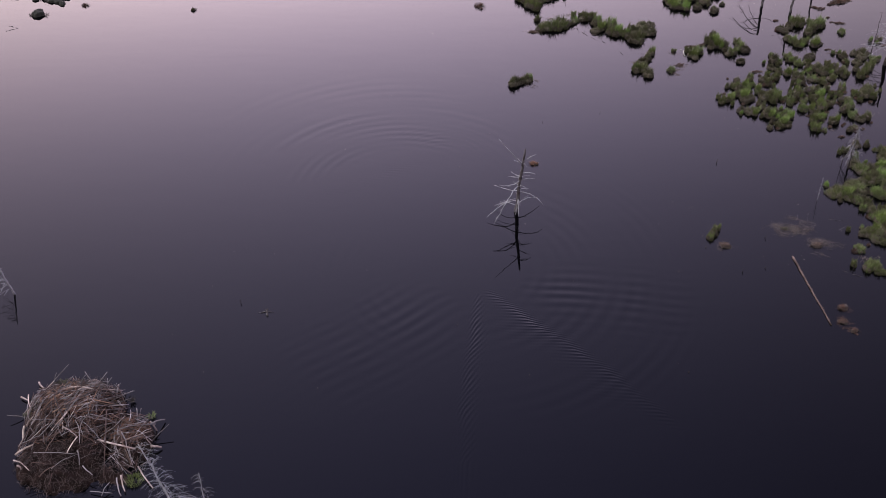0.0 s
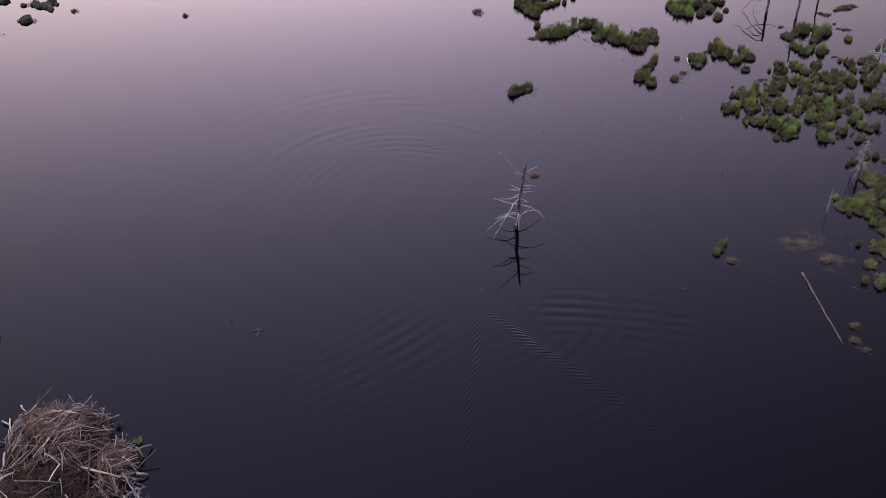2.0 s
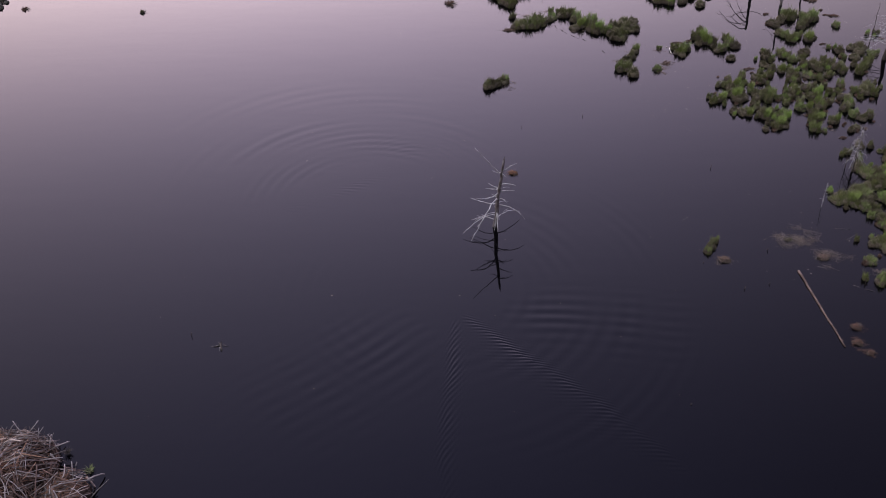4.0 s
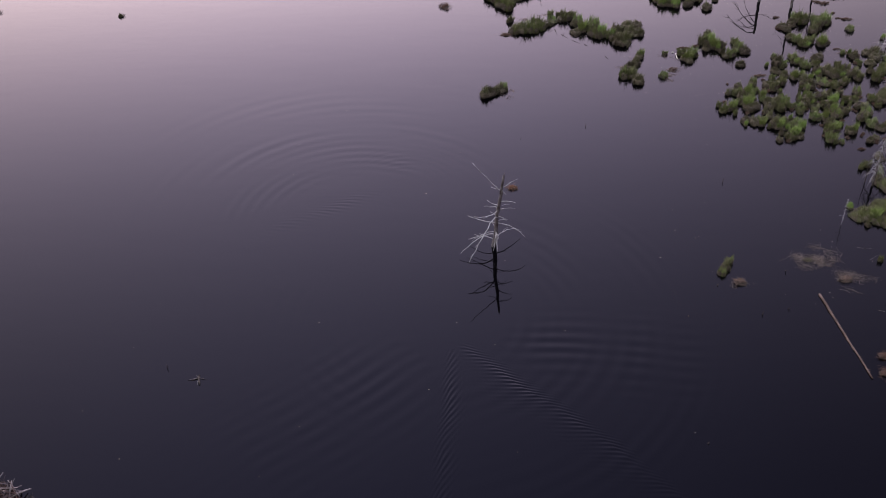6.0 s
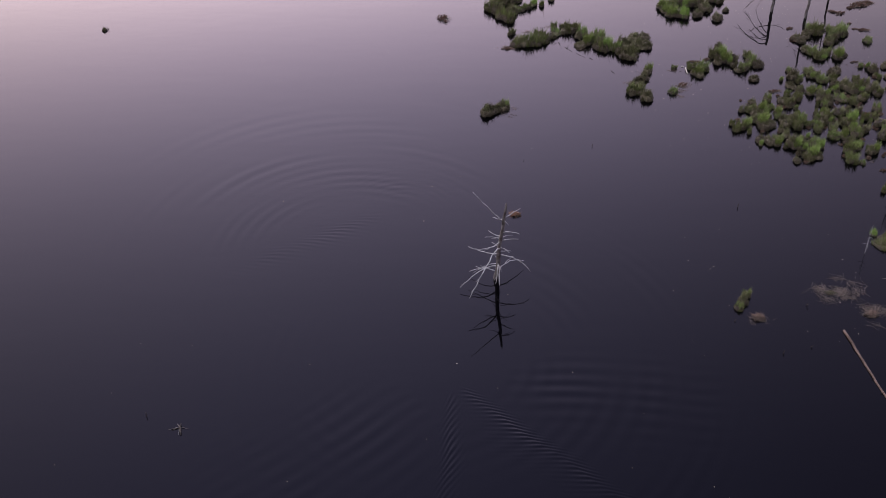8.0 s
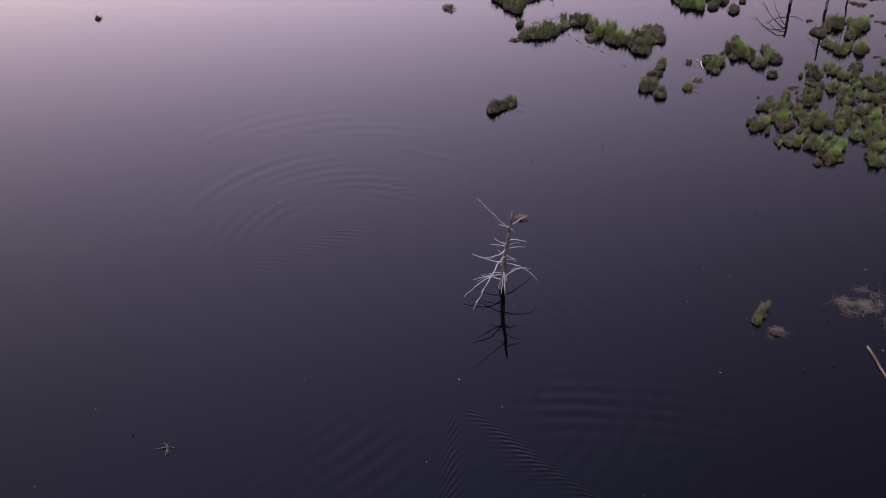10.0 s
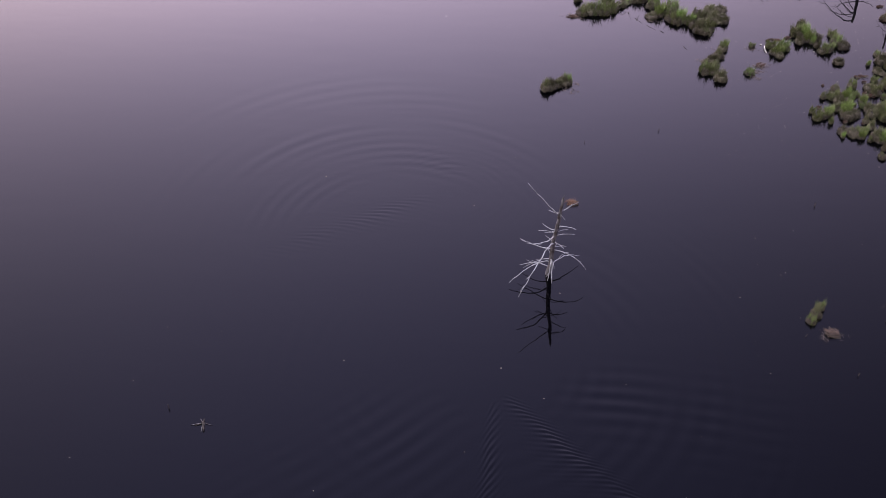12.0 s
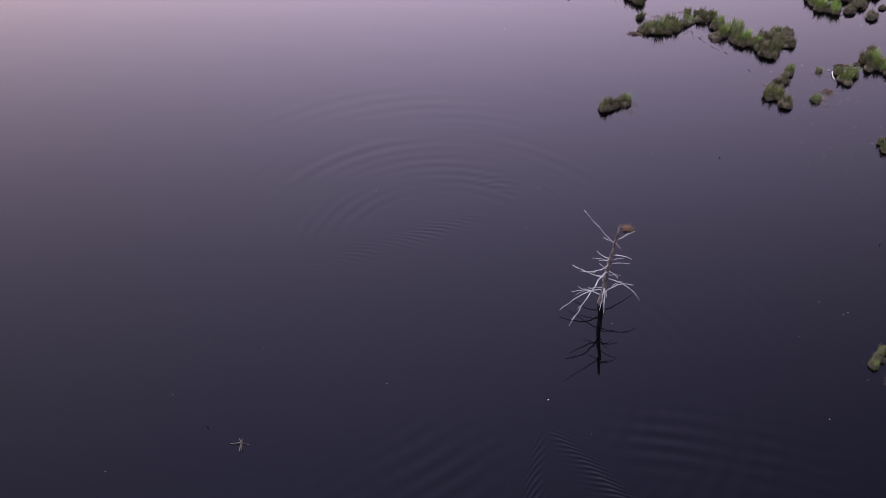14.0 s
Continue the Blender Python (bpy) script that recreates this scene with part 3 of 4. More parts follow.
# ---------------------------------------------------------------- dead trees
def add_limb(parent, a, b, r0, r1, rng, sag=0.0, twigs=4, twig_len=0.45, mat=None, steps=7, side=0.0, label="", peak=0.5, wild=1.0):
    """A crooked limb from a to b, with its twigs."""
    soup = Soup()
    pts = curve(a, b, sag, (Vector(b) - Vector(a)).length * 0.012, steps, rng, side, peak)
    soup.tube(pts, r0, r1, 6)
    limb = part("limb", soup.mesh("limb", mat or SILVER), parent, label)
    for _ in range(twigs):
        k = rng.randint(2, steps - 1)
        q, d = pts[k], pts[k + 1] - pts[k - 1]
        away = (d.normalized() + wild * Vector((rng.uniform(-1, 1), rng.uniform(-1, 1), rng.uniform(-0.6, 0.7)))).normalized()
        n = twig_len * rng.uniform(0.5, 1.2)
        twig = Soup()
        twig.tube(curve(q, q + away * n, rng.uniform(-0.04, 0.06), n * 0.05, 4, rng), r0 * 0.45, r1 * 0.5, 5)
        part("twig", twig.mesh("twig", mat or SILVER), limb)


def main_tree():
    """The silver snag that stands alone in open water. Limbs: height, bearing, reach, rise, bow, where it bows, thickness, twigs."""
    rng = random.Random(8)
    ob = thing("dead_tree", 1.98, 59.0, 0, "weathered silver dead tree with bare limbs standing in open water", "dead tree")
    axis = lambda z: Vector((0.02 + 0.084 * z, -0.02 * z, z))  # noqa: E731
    trunk = Soup()
    heights = (-0.5, 0, 0.3, 0.6, 0.9, 1.2, 1.5, 1.8, 2.1, 2.4, 2.7, 3.0, 3.3, 3.6, 3.9)
    trunk.tube([axis(z) + Vector((0.035 * math.sin(2.1 * z) + rng.uniform(-0.012, 0.012), rng.uniform(-0.02, 0.02), 0)) for z in heights], 0.138, 0.085, 10)
    trunk.tube([axis(3.7), axis(4.15) + Vector((0.01, 0, 0)), axis(4.6) + Vector((0.03, 0, 0)), axis(4.85) + Vector((0.02, 0.0, 0))], 0.084, 0.055, 8)
    for dx, dy, top in ((0.02, 0.0, 5.12), (-0.03, 0.02, 4.98), (0.04, -0.02, 4.94)):
        trunk.tube([axis(4.7) + Vector((dx + 0.02, dy, 0)), axis(top) + Vector((dx + 0.02, dy, 0))], 0.036, 0.008, 5)
    part("trunk", trunk.mesh("trunk", BARK), ob, "cracked grey-brown trunk with a splintered top")
    lower = [(0.85, -117, 2.2, -0.62, 0.34, 0.45, 0.032, 2), (1.02, -99, 1.35, -0.48, 0.16, 0.40, 0.020, 1), (2.05, -151, 3.3, -0.95, 0.52, 0.34, 0.038, 2),
             (0.55, 53, 1.9, -0.23, 0.26, 0.55, 0.032, 1), (1.70, 108, 1.75, -0.77, 0.30, 0.62, 0.028, 2), (1.72, -61, 1.85, -0.22, -0.05, 0.35, 0.028, 1),
             (0.45, -76, 1.5, -0.24, 0.24, 0.45, 0.026, 1), (0.95, 176, 1.2, -0.45, 0.30, 0.35, 0.036, 1), (0.85, -174, 1.0, -0.40, 0.28, 0.35, 0.032, 0)]
    upper = [(2.62, -122, 1.62, 0.12, -0.22, 0.45, 0.031, 1), (2.93, -57, 0.80, 0.02, -0.10, 0.45, 0.026, 0), (2.93, -114, 0.62, 0.03, -0.07, 0.5, 0.020, 0),
             (2.72, -79, 0.85, -0.02, 0.06, 0.6, 0.015, 0), (3.13, 110, 0.95, 0.15, 0.10, 0.5, 0.027, 1), (2.79, 63, 0.70, -0.08, 0.08, 0.5, 0.018, 0),
             (2.57, 84, 0.95, 0.05, 0.10, 0.45, 0.027, 0), (2.14, 147, 0.85, 0.2, 0.10, 0.5, 0.018, 1), (1.80, 81, 0.65, 0.02, 0.08, 0.5, 0.018, 0)]
    crown = [(4.02, -62, 0.65, -0.1, -0.09, 0.4, 0.022, 0), (3.85, -90, 1.58, 1.83, -0.04, 0.4, 0.027, 0), (4.05, 56, 1.05, 0.2, 0.08, 0.6, 0.028, 1),
             (1.00, 168, 0.8, 0.1, 0.06, 0.5, 0.018, 1), (2.10, -33, 0.75, -0.1, 0.05, 0.5, 0.016, 0), (1.35, 20, 0.7, 0.1, 0.03, 0.5, 0.014, 0),
             (1.25, -20, 0.6, 0.05, 0.03, 0.5, 0.014, 0), (3.95, 140, 0.4, -0.1, 0.03, 0.5, 0.014, 0)]
    for h, bearing, reach, rise, bow, peak, thick, twigs in lower + upper + crown:
        w = radians(bearing)
        a = axis(h)
        b = a + Vector((math.sin(w) * reach, math.cos(w) * reach, rise))
        add_limb(ob, a, b, thick * 1.08, thick * 0.42, rng, bow, twigs, 0.42 if reach > 1 else 0.22, SILVER, 10, rng.uniform(-0.06, 0.06) * reach, "bleached silver bare limb", peak, 0.6)
    return ob


main_tree()


def snag(label, x, y, top, radius, limbs, seed, wood=BARK, twig_wood=SILVER, low=0.15, reach=1.0, bearing=(0, 360), droop=0.3, twigs=4, taper=0.25, thick=0.09, bow=0.10, group="dead trees in the bog"):
    """A standing dead trunk: top is its tip relative to the foot; limbs leave it from the share low upwards."""
    rng = random.Random(seed)
    ob = thing("dead_tree", x, y, 0, label, "dead tree", group)
    top = Vector(top)
    trunk = Soup()
    line = curve((0, 0, 0), top, 0, 0.012 * top.length, 8, rng)
    trunk.tube([Vector((0, 0, -0.4))] + line, radius, radius * taper, 8)
    part("trunk", trunk.mesh("trunk", wood), ob)
    for i in range(limbs):
        t = low + (0.97 - low) * (i + rng.random()) / limbs
        a = top * t
        w = radians(rng.uniform(*bearing))
        n = reach * (1.15 - 0.75 * t) * rng.uniform(0.6, 1.2)
        b = a + Vector((math.sin(w) * n, math.cos(w) * n, -droop * n * rng.uniform(0.3, 1.5)))
        b.z = max(b.z, 0.05)
        add_limb(ob, a, b, max(0.007, radius * thick), 0.004, rng, bow * n, twigs, 0.35 * n, twig_wood, 6)
    return ob


far_snag = snag("broken grey dead trunk with long drooping limbs", 23.9, 91.1, (0.1, 0.2, 2.9), 0.125, 0, 31, BARK, CHARRED, taper=0.72)
limb_rng = random.Random(310)
for h, bearing, reach, rise, bow, peak, thick, twigs in ((2.75, -92, 2.5, -1.65, 0.42, 0.4, 0.055, 4), (2.2, -84, 2.0, -2.1, 0.30, 0.5, 0.050, 4), (1.2, -98, 1.35, 0.2, -0.08, 0.5, 0.050, 3), (2.1, -100, 1.8, -0.2, 0.22, 0.4, 0.042, 4),
                                                          (1.8, -75, 1.25, -1.75, 0.35, 0.4, 0.042, 3), (2.45, -88, 1.5, -0.9, 0.25, 0.45, 0.038, 4), (1.2, 95, 1.2, 0.3, -0.15, 0.5, 0.022, 2), (2.0, -130, 1.3, -0.7, 0.2, 0.4, 0.035, 3)):
    w = radians(bearing)
    foot = Vector((0.1, 0.2, 2.9)) * (h / 2.9)
    add_limb(far_snag, foot, foot + Vector((math.sin(w) * reach, math.cos(w) * reach, rise)), thick * 0.8, 0.011, limb_rng, bow, twigs, 0.6, CHARRED, 8, 0.0, "", peak, 0.9)
snag("tall grey dead trunk rising beside sedge tussocks", 26.2, 90.0, (0.15, 0.3, 4.4), 0.125, 9, 32, BARK, CHARRED, 0.35, 1.5, (0, 360), 0.4, 3, 0.45, 0.12)
snag("thin leaning dead trunk among far tussocks", 28.6, 92.7, (0.3, 0.4, 4.7), 0.09, 7, 33, CHARRED, CHARRED, 0.3, 1.0, (180, 320), 0.2, 3)
snag("large dead tree with long white limbs at marsh edge", 31.9, 80.6, (0.5, 0.4, 4.2), 0.20, 20, 34, CHARRED, SILVER, 0.2, 2.6, (210, 340), 0.15, 6)
snag("thin dead pole beside the large snag", 31.3, 82.6, (0.1, 0.1, 3.6), 0.045, 4, 35, CHARRED, CHARRED, 0.5, 0.6)
snag("pale dead conifer with drooping white branches", 25.3, 65.2, (0.4, 1.0, 2.9), 0.085, 64, 36, CHARRED, SILVER, 0.25, 0.80, (0, 360), 1.1, 3, thick=0.10, bow=0.28)
snag("thin dead stem beside the pale conifer", 24.9, 65.5, (0.05, 0.2, 1.9), 0.03, 3, 37, CHARRED, CHARRED, 0.4, 0.4)
snag("slim bleached dead sapling standing in water", 22.3, 61.2, (0.15, 0.2, 1.75), 0.017, 14, 38, SILVER, SILVER, 0.25, 0.28, (0, 360), 0.0, 1)
snag("leaning dead tree with pale fine limbs in open water", -28.42, 49.1, (-0.30, -0.22, 2.24), 0.072, 16, 39, SILVER, SILVER, 0.2, 1.15, (180, 330), 0.3, 4, thick=0.16)
snag("bleached dead conifer leaning against the stick lodge", -13.28, 31.60, (-3.35, 3.75, 2.45), 0.085, 96, 40, GREY_WOOD, SILVER, 0.2, 1.35, (0, 360), 0.45, 3, bow=0.28)
snag("bleached dead conifer with fine drooping branches", -12.40, 31.50, (-0.82, 2.15, 2.5), 0.055, 50, 41, GREY_WOOD, GREY_WOOD, 0.2, 0.9, (0, 360), 0.55, 3, bow=0.32)


# ---------------------------------------------------------------- stick lodge
def lodge_height(x, y):
    """Four joined mounds, in metres from the lodge's middle: the high heap, the mud slope, and the two lobes beside it."""
    def bump(cx, cy, rx, ry, h):
        a = 1 - abs((x - cx) / rx) ** 2.4 - abs((y - cy) / ry) ** 2.4
        return h * math.copysign(abs(a) ** 0.55, a)
    lump = 0.36 * noise.noise(Vector((x * 0.9, y * 0.9, 3.0))) + 0.20 * noise.noise(Vector((x * 2.1, y * 2.1, 7.0))) + 0.10 * noise.noise(Vector((x * 4.2, y * 4.2, 1.0)))
    return max(bump(-0.52, 1.10, 2.62, 2.25, 1.18), bump(-0.2, -1.6, 2.4, 2.65, 0.72), bump(2.9, -0.6, 1.15, 1.7, 0.52), bump(2.7, -2.4, 0.95, 1.35, 0.30)) + lump


def stick_lodge():
    rng = random.Random(77)
    ob = thing("stick_lodge", -20.9, 38.1, 0, "beaver lodge of heaped grey and brown sticks with mud", "lodge")
    n, m, v, f = 130, 124, [], []
    for j in range(m):
        for i in range(n):
            x, y = -4.8 + 10.6 * i / (n - 1), -5.0 + 10.0 * j / (m - 1)
            h = lodge_height(x, y)
            v.append((x, y, max(-0.45, h - 0.14 - 0.6 * max(0.0, 0.4 - h))))
    for j in range(m - 1):
        for i in range(n - 1):
            q = j * n + i
            f.append((q, q + 1, q + n + 1, q + n))
    part("mud_core", mesh_of("mud_core", v, f, MUD), ob, "dark packed mud and fine litter")

    def bare_mud(x, y):
        return ((x - 0.15) / 1.9) ** 2 + ((y + 2.55) / 1.55) ** 2 < 1

    def bearing(x, y):
        """The way most sticks point at a place on the heap."""
        if rng.random() < 0.36:
            return rng.uniform(0, math.pi)
        if x > 2.0 and y < 0.8:
            return math.atan2(y + 1.0, x - 2.3) + rng.gauss(0, 0.6)
        if x > -0.4 and y > 0.2:
            return radians(36) + rng.gauss(0, 0.28)
        return radians(62) + rng.gauss(0, 0.55)

    bundles = []
    while len(bundles) < 70:
        x, y = rng.uniform(-3.4, 4.2), rng.uniform(-4.2, 3.4)
        if lodge_height(x, y) > 0.12 and not bare_mud(x, y):
            bundles.append((x, y, bearing(x, y)))

    def lay(soup, length, radius, bare, spread=0.42):
        """One stick on the heap; its ends follow the slope and some stand proud."""
        for _ in range(60):
            if bare and rng.random() < 0.45:
                x, y, w = rng.choice(bundles)
                x, y, w = x + rng.gauss(0, 0.24), y + rng.gauss(0, 0.24), w + rng.gauss(0, 0.14)
            else:
                x, y = rng.uniform(-3.6, 4.3), rng.uniform(-4.4, 3.6)
                w = bearing(x, y) if bare else rng.uniform(0, math.pi)
            z = lodge_height(x, y)
            if z < (0.05 if bare else -0.10):
                continue
            if bare and (bare_mud(x, y) or y < -1.9 - 0.25 * abs(x)) and rng.random() < 0.92:
                continue
            break
        d = Vector((math.cos(w), math.sin(w), 0)) * length * 0.5
        proud = -0.15 if rng.random() < 0.74 else -1.2
        while d.length > 0.12 and min(lodge_height(x + d.x, y + d.y), lodge_height(x - d.x, y - d.y)) < proud:
            d *= 0.8
        ends = []
        for s in (-1, 1):
            e = Vector((x, y, 0)) + d * s
            e.z = max(lodge_height(e.x, e.y), -0.02)
            ends.append(e)
        a, b = ends
        lift = z - (a.z + b.z) / 2
        up = rng.uniform(-0.02, 0.12)
        if lift > 0:
            a.z, b.z = a.z + lift * 0.75, b.z + lift * 0.75
        a.z, b.z = a.z + up + rng.uniform(-0.12, spread), b.z + up + rng.uniform(-0.12, spread)
        soup.tube(curve(a, b, rng.uniform(-0.05, 0.07), length * 0.02, 4, rng, rng.uniform(-0.07, 0.07) * length), radius, radius * rng.uniform(0.4, 0.9), 5)

    for mat, count, name in ((STICK, 110, "grey_brushwood"), (STICK_RED, 260, "brown_brushwood")):
        soup = Soup()
        for _ in range(count):
            lay(soup, rng.uniform(0.3, 1.5), rng.uniform(0.008, 0.018), True)
        part(name, soup.mesh(name, mat), ob, "", "stuff")
    fine = Soup()
    for _ in range(1700):
        lay(fine, rng.uniform(0.10, 0.45), rng.uniform(0.005, 0.010), False, 0.10)
    part("twig_litter", fine.mesh("twig_litter", LITTER), ob, "fine dark twigs", "stuff")
    bed = Soup()
    for _ in range(1500):
        cx, cy, wide = rng.choice(((-0.9, 1.5, 0.8), (-0.2, 0.6, 1.1), (2.5, -0.1, 0.55)))
        x, y, w = rng.gauss(cx, wide), rng.gauss(cy, wide), rng.uniform(0, math.pi)
        if lodge_height(x, y) > 0.1 and not bare_mud(x, y):
            d = Vector((math.cos(w), math.sin(w), rng.uniform(-0.3, 0.3))) * rng.uniform(0.05, 0.22)
            q = Vector((x, y, lodge_height(x, y) + rng.uniform(-0.06, 0.14)))
            bed.tube(curve(q - d, q + d, 0.01, 0.01, 2, rng), rng.uniform(0.008, 0.016), 0.006, 4)
    crumbs = Soup()
    for _ in range(650):
        x, y, w = rng.uniform(-2.4, 2.6), rng.uniform(-4.2, -0.8), rng.uniform(0, math.pi)
        if lodge_height(x, y) > 0.02:
            d = Vector((math.cos(w), math.sin(w), rng.uniform(-0.2, 0.4))) * rng.uniform(0.03, 0.16)
            q = Vector((x, y, lodge_height(x, y) - 0.10 + rng.uniform(0.0, 0.05)))
            crumbs.tube(curve(q - d, q + d, 0.01, 0.01, 2, rng), rng.uniform(0.006, 0.014), 0.004, 4)
    part("mud_litter", crumbs.mesh("mud_litter", LITTER), ob, "short brown twig ends pressed into mud", "stuff")
    part("litter_bed", bed.mesh("litter_bed", RUSSET), ob, "russet brown bark and twig litter", "stuff")
    for k in range(270):
        soup = Soup()
        big = rng.random()
        lay(soup, 0.6 + 1.7 * big ** 2, 0.012 + 0.024 * big ** 2.5, True)
        mat = PEELED if k % 13 == 0 else STICK if k % 2 else STICK_RED
        part("stick", soup.mesh("stick", mat), ob, "peeled pale stick" if mat is PEELED else "")
    for _ in range(5):
        chunk = Soup()
        lay(chunk, rng.uniform(0.25, 0.6), rng.uniform(0.036, 0.055), True)
        part("chunk", chunk.mesh("chunk", PEELED), ob, "short thick peeled chunk")

    for _ in range(70):
        chip = Soup()
        x, y, w = rng.gauss(-0.8, 0.85), rng.gauss(1.6, 0.65), rng.uniform(0, math.pi)
        d = Vector((math.cos(w), math.sin(w), rng.uniform(-0.3, 0.3))) * rng.uniform(0.08, 0.28)
        q = Vector((x, y, lodge_height(x, y) + rng.uniform(0.08, 0.2)))
        chip.tube(curve(q - d, q + d, 0.02, 0.01, 3, rng), rng.uniform(0.012, 0.028), 0.010, 5)
        part("chip", chip.mesh("chip", CHIP), ob, "fresh tan gnawed stick")

    for k in range(60):
        x, y, w = rng.gauss(-0.5, 1.0), rng.gauss(1.5, 0.65), radians(rng.gauss(42, 32))
        d = Vector((math.cos(w), math.sin(w), 0)) * rng.uniform(0.3, 0.85)
        ends = [Vector((x, y, 0)) + d * q for q in (-1, 1)]
        if min(lodge_height(e.x, e.y) for e in ends) > 0.2:
            soup = Soup()
            a, b = (Vector((e.x, e.y, lodge_height(e.x, e.y) + rng.uniform(0.12, 0.30))) for e in ends)
            soup.tube(curve(a, b, rng.uniform(0.0, 0.08), 0.02, 4, rng, rng.uniform(-0.06, 0.06)), rng.uniform(0.016, 0.034), 0.014, 6)
            part("stick", soup.mesh("stick", (STICK, PEELED, CHIP)[k % 3]), ob, ("", "peeled pale stick", "fresh tan gnawed stick")[k % 3])
    brush = Soup()
    for _ in range(70):
        x, y = rng.gauss(0.2, 0.35), rng.gauss(2.35, 0.25)
        q = Vector((x, y, lodge_height(x, y) - 0.1))
        brush.tube(curve(q, q + Vector((rng.gauss(0.05, 0.3), rng.gauss(0.1, 0.25), rng.uniform(0.3, 0.75))), 0.0, 0.04, 4, rng), 0.010, 0.004, 4)
    part("twig_brush", brush.mesh("twig_brush", LITTER), ob, "fine dead twigs standing on the heap", "stuff")

    def on_heap(x, y):
        return max(lodge_height(x, y), -0.15) + 0.27

    # lying poles: two ends and thickness
    peeled = [(-2.88, -0.0, -2.73, -0.7, 0.075), (-0.23, 1.98, -0.28, 1.14, 0.065), (1.41, -1.04, 3.57, -1.7, 0.055), (4.07, -1.0, 4.57, -0.87, 0.07), (-2.81, -1.71, -1.75, -1.63, 0.055), (-3.98, 2.35, -3.49, 2.12, 0.05), (-3.64, 2.54, -2.7, 0.81, 0.04), (-3.38, 3.51, -2.94, 3.08, 0.055), (-2.1, -2.98, -1.85, -3.15, 0.05), (-2.76, -2.09, -2.0, -2.8, 0.045), (-2.0, -2.8, -1.4, -3.24, 0.03), (3.19, -3.19, 3.5, -3.82, 0.04), (3.72, -2.22, 4.83, -3.54, 0.04), (3.23, -3.14, 3.47, -3.39, 0.03), (-0.55, -0.5, 0.44, -1.22, 0.04), (0.48, -1.24, 0.26, -2.27, 0.035)]
    grey = [(-1.47, -2.26, 0.75, -2.23, 0.022), (0.72, -2.07, 0.95, -2.68, 0.035), (1.13, -2.73, 1.74, -3.18, 0.035), (0.61, -0.38, 1.52, -1.0, 0.022), (-0.29, 0.05, 0.67, -0.43, 0.03), (-0.24, 1.12, 0.78, 2.09, 0.03), (0.15, 0.29, 1.63, 2.82, 0.03), (0.3, 0.73, 1.84, 2.95, 0.035), (0.52, 0.24, 2.03, 1.4, 0.025), (0.76, 0.16, 1.92, 0.29, 0.025), (1.32, 2.03, 1.53, 3.16, 0.035), (-1.6, 1.33, -1.36, 0.35, 0.025), (-0.59, -0.08, -0.72, 1.12, 0.025), (-0.72, 1.12, -0.07, 1.89, 0.022), (3.82, 0.27, 4.26, 1.06, 0.05), (2.41, -4.16, 2.68, -3.47, 0.03), (2.99, -3.28, 3.39, -4.11, 0.04), (1.76, -3.89, 2.92, -3.95, 0.03)]
    brown = [(1.42, 0.71, 2.34, -3.31, 0.032), (-2.43, 0.43, -1.2, 0.66, 0.025), (-1.74, 0.05, -0.71, -1.85, 0.022), (-0.86, -2.15, -0.57, -0.57, 0.025), (-1.1, -3.6, -1.24, -4.14, 0.02), (-0.8, -3.53, -0.11, -3.03, 0.022), (-1.41, -2.89, -0.66, -2.95, 0.02), (-1.33, 1.23, -3.22, 3.04, 0.025), (-0.22, -0.1, -0.7, -0.61, 0.022), (1.34, -1.98, 1.98, -1.6, 0.03), (3.06, -0.99, 2.77, -1.63, 0.025), (3.31, -0.8, 3.82, -1.66, 0.025), (2.84, -0.69, 3.39, -0.56, 0.025), (3.37, -2.02, 3.8, -1.54, 0.025), (3.35, -2.56, 3.75, -1.89, 0.025), (3.72, -2.62, 3.68, -1.89, 0.02), (3.83, -2.09, 4.28, -1.81, 0.02)]
    for mat, rows in ((PEELED, peeled), (STICK, grey), (STICK_RED, brown)):
        for x0, y0, x1, y1, r in rows:
            soup = Soup()
            soup.tube(curve((x0, y0, on_heap(x0, y0)), (x1, y1, on_heap(x1, y1)), 0.05, 0.02, 5, rng, rng.uniform(-0.05, 0.05)), r, r * 0.7, 7)
            part("pole", soup.mesh("pole", mat), ob, "long peeled pole" if mat is PEELED else "")
    for _ in range(16):
        x, y = rng.uniform(-2.2, 1.7), rng.uniform(1.9, 2.6)
        foot = Vector((x, y, lodge_height(x, y) - 0.1))
        soup = Soup()
        soup.tube(curve(foot, foot + Vector((rng.gauss(0.25, 0.35), rng.uniform(0.1, 0.6), rng.uniform(0.25, 0.65))), 0.02, 0.015, 4, rng), rng.uniform(0.016, 0.030), 0.012, 6)
        part("stick", soup.mesh("stick", STICK), ob)
    # sticks that stand up out of the heap: foot, tip and the tip's height
    for x0, y0, x1, y1, h in ((-3.22, 2.13, -1.22, 3.19, 1.9), (0.27, 2.49, -0.4, 3.08, 1.5), (0.2, 2.6, 0.77, 3.23, 1.4), (0.76, 2.48, 1.09, 2.91, 1.3), (1.41, 2.08, 1.46, 2.72, 1.0), (2.92, 0.71, 2.87, 1.12, 0.9), (2.9, 0.92, 3.08, 1.18, 0.8), (3.96, -0.46, 4.8, 0.26, 0.7),
                              (1.2, 2.0, 2.41, 2.35, 0.9), (1.4, 1.6, 2.32, 1.99, 0.7), (1.3, 1.2, 2.25, 1.63, 0.6), (-3.1, 1.0, -4.08, 0.73, 0.4), (-0.01, 2.38, -0.22, 2.48, 1.5), (-0.55, 2.21, -0.31, 2.78, 1.5), (-2.2, 2.4, -2.01, 3.12, 1.3), (1.2, 1.9, 2.3, 2.45, 0.8)):
        soup = Soup()
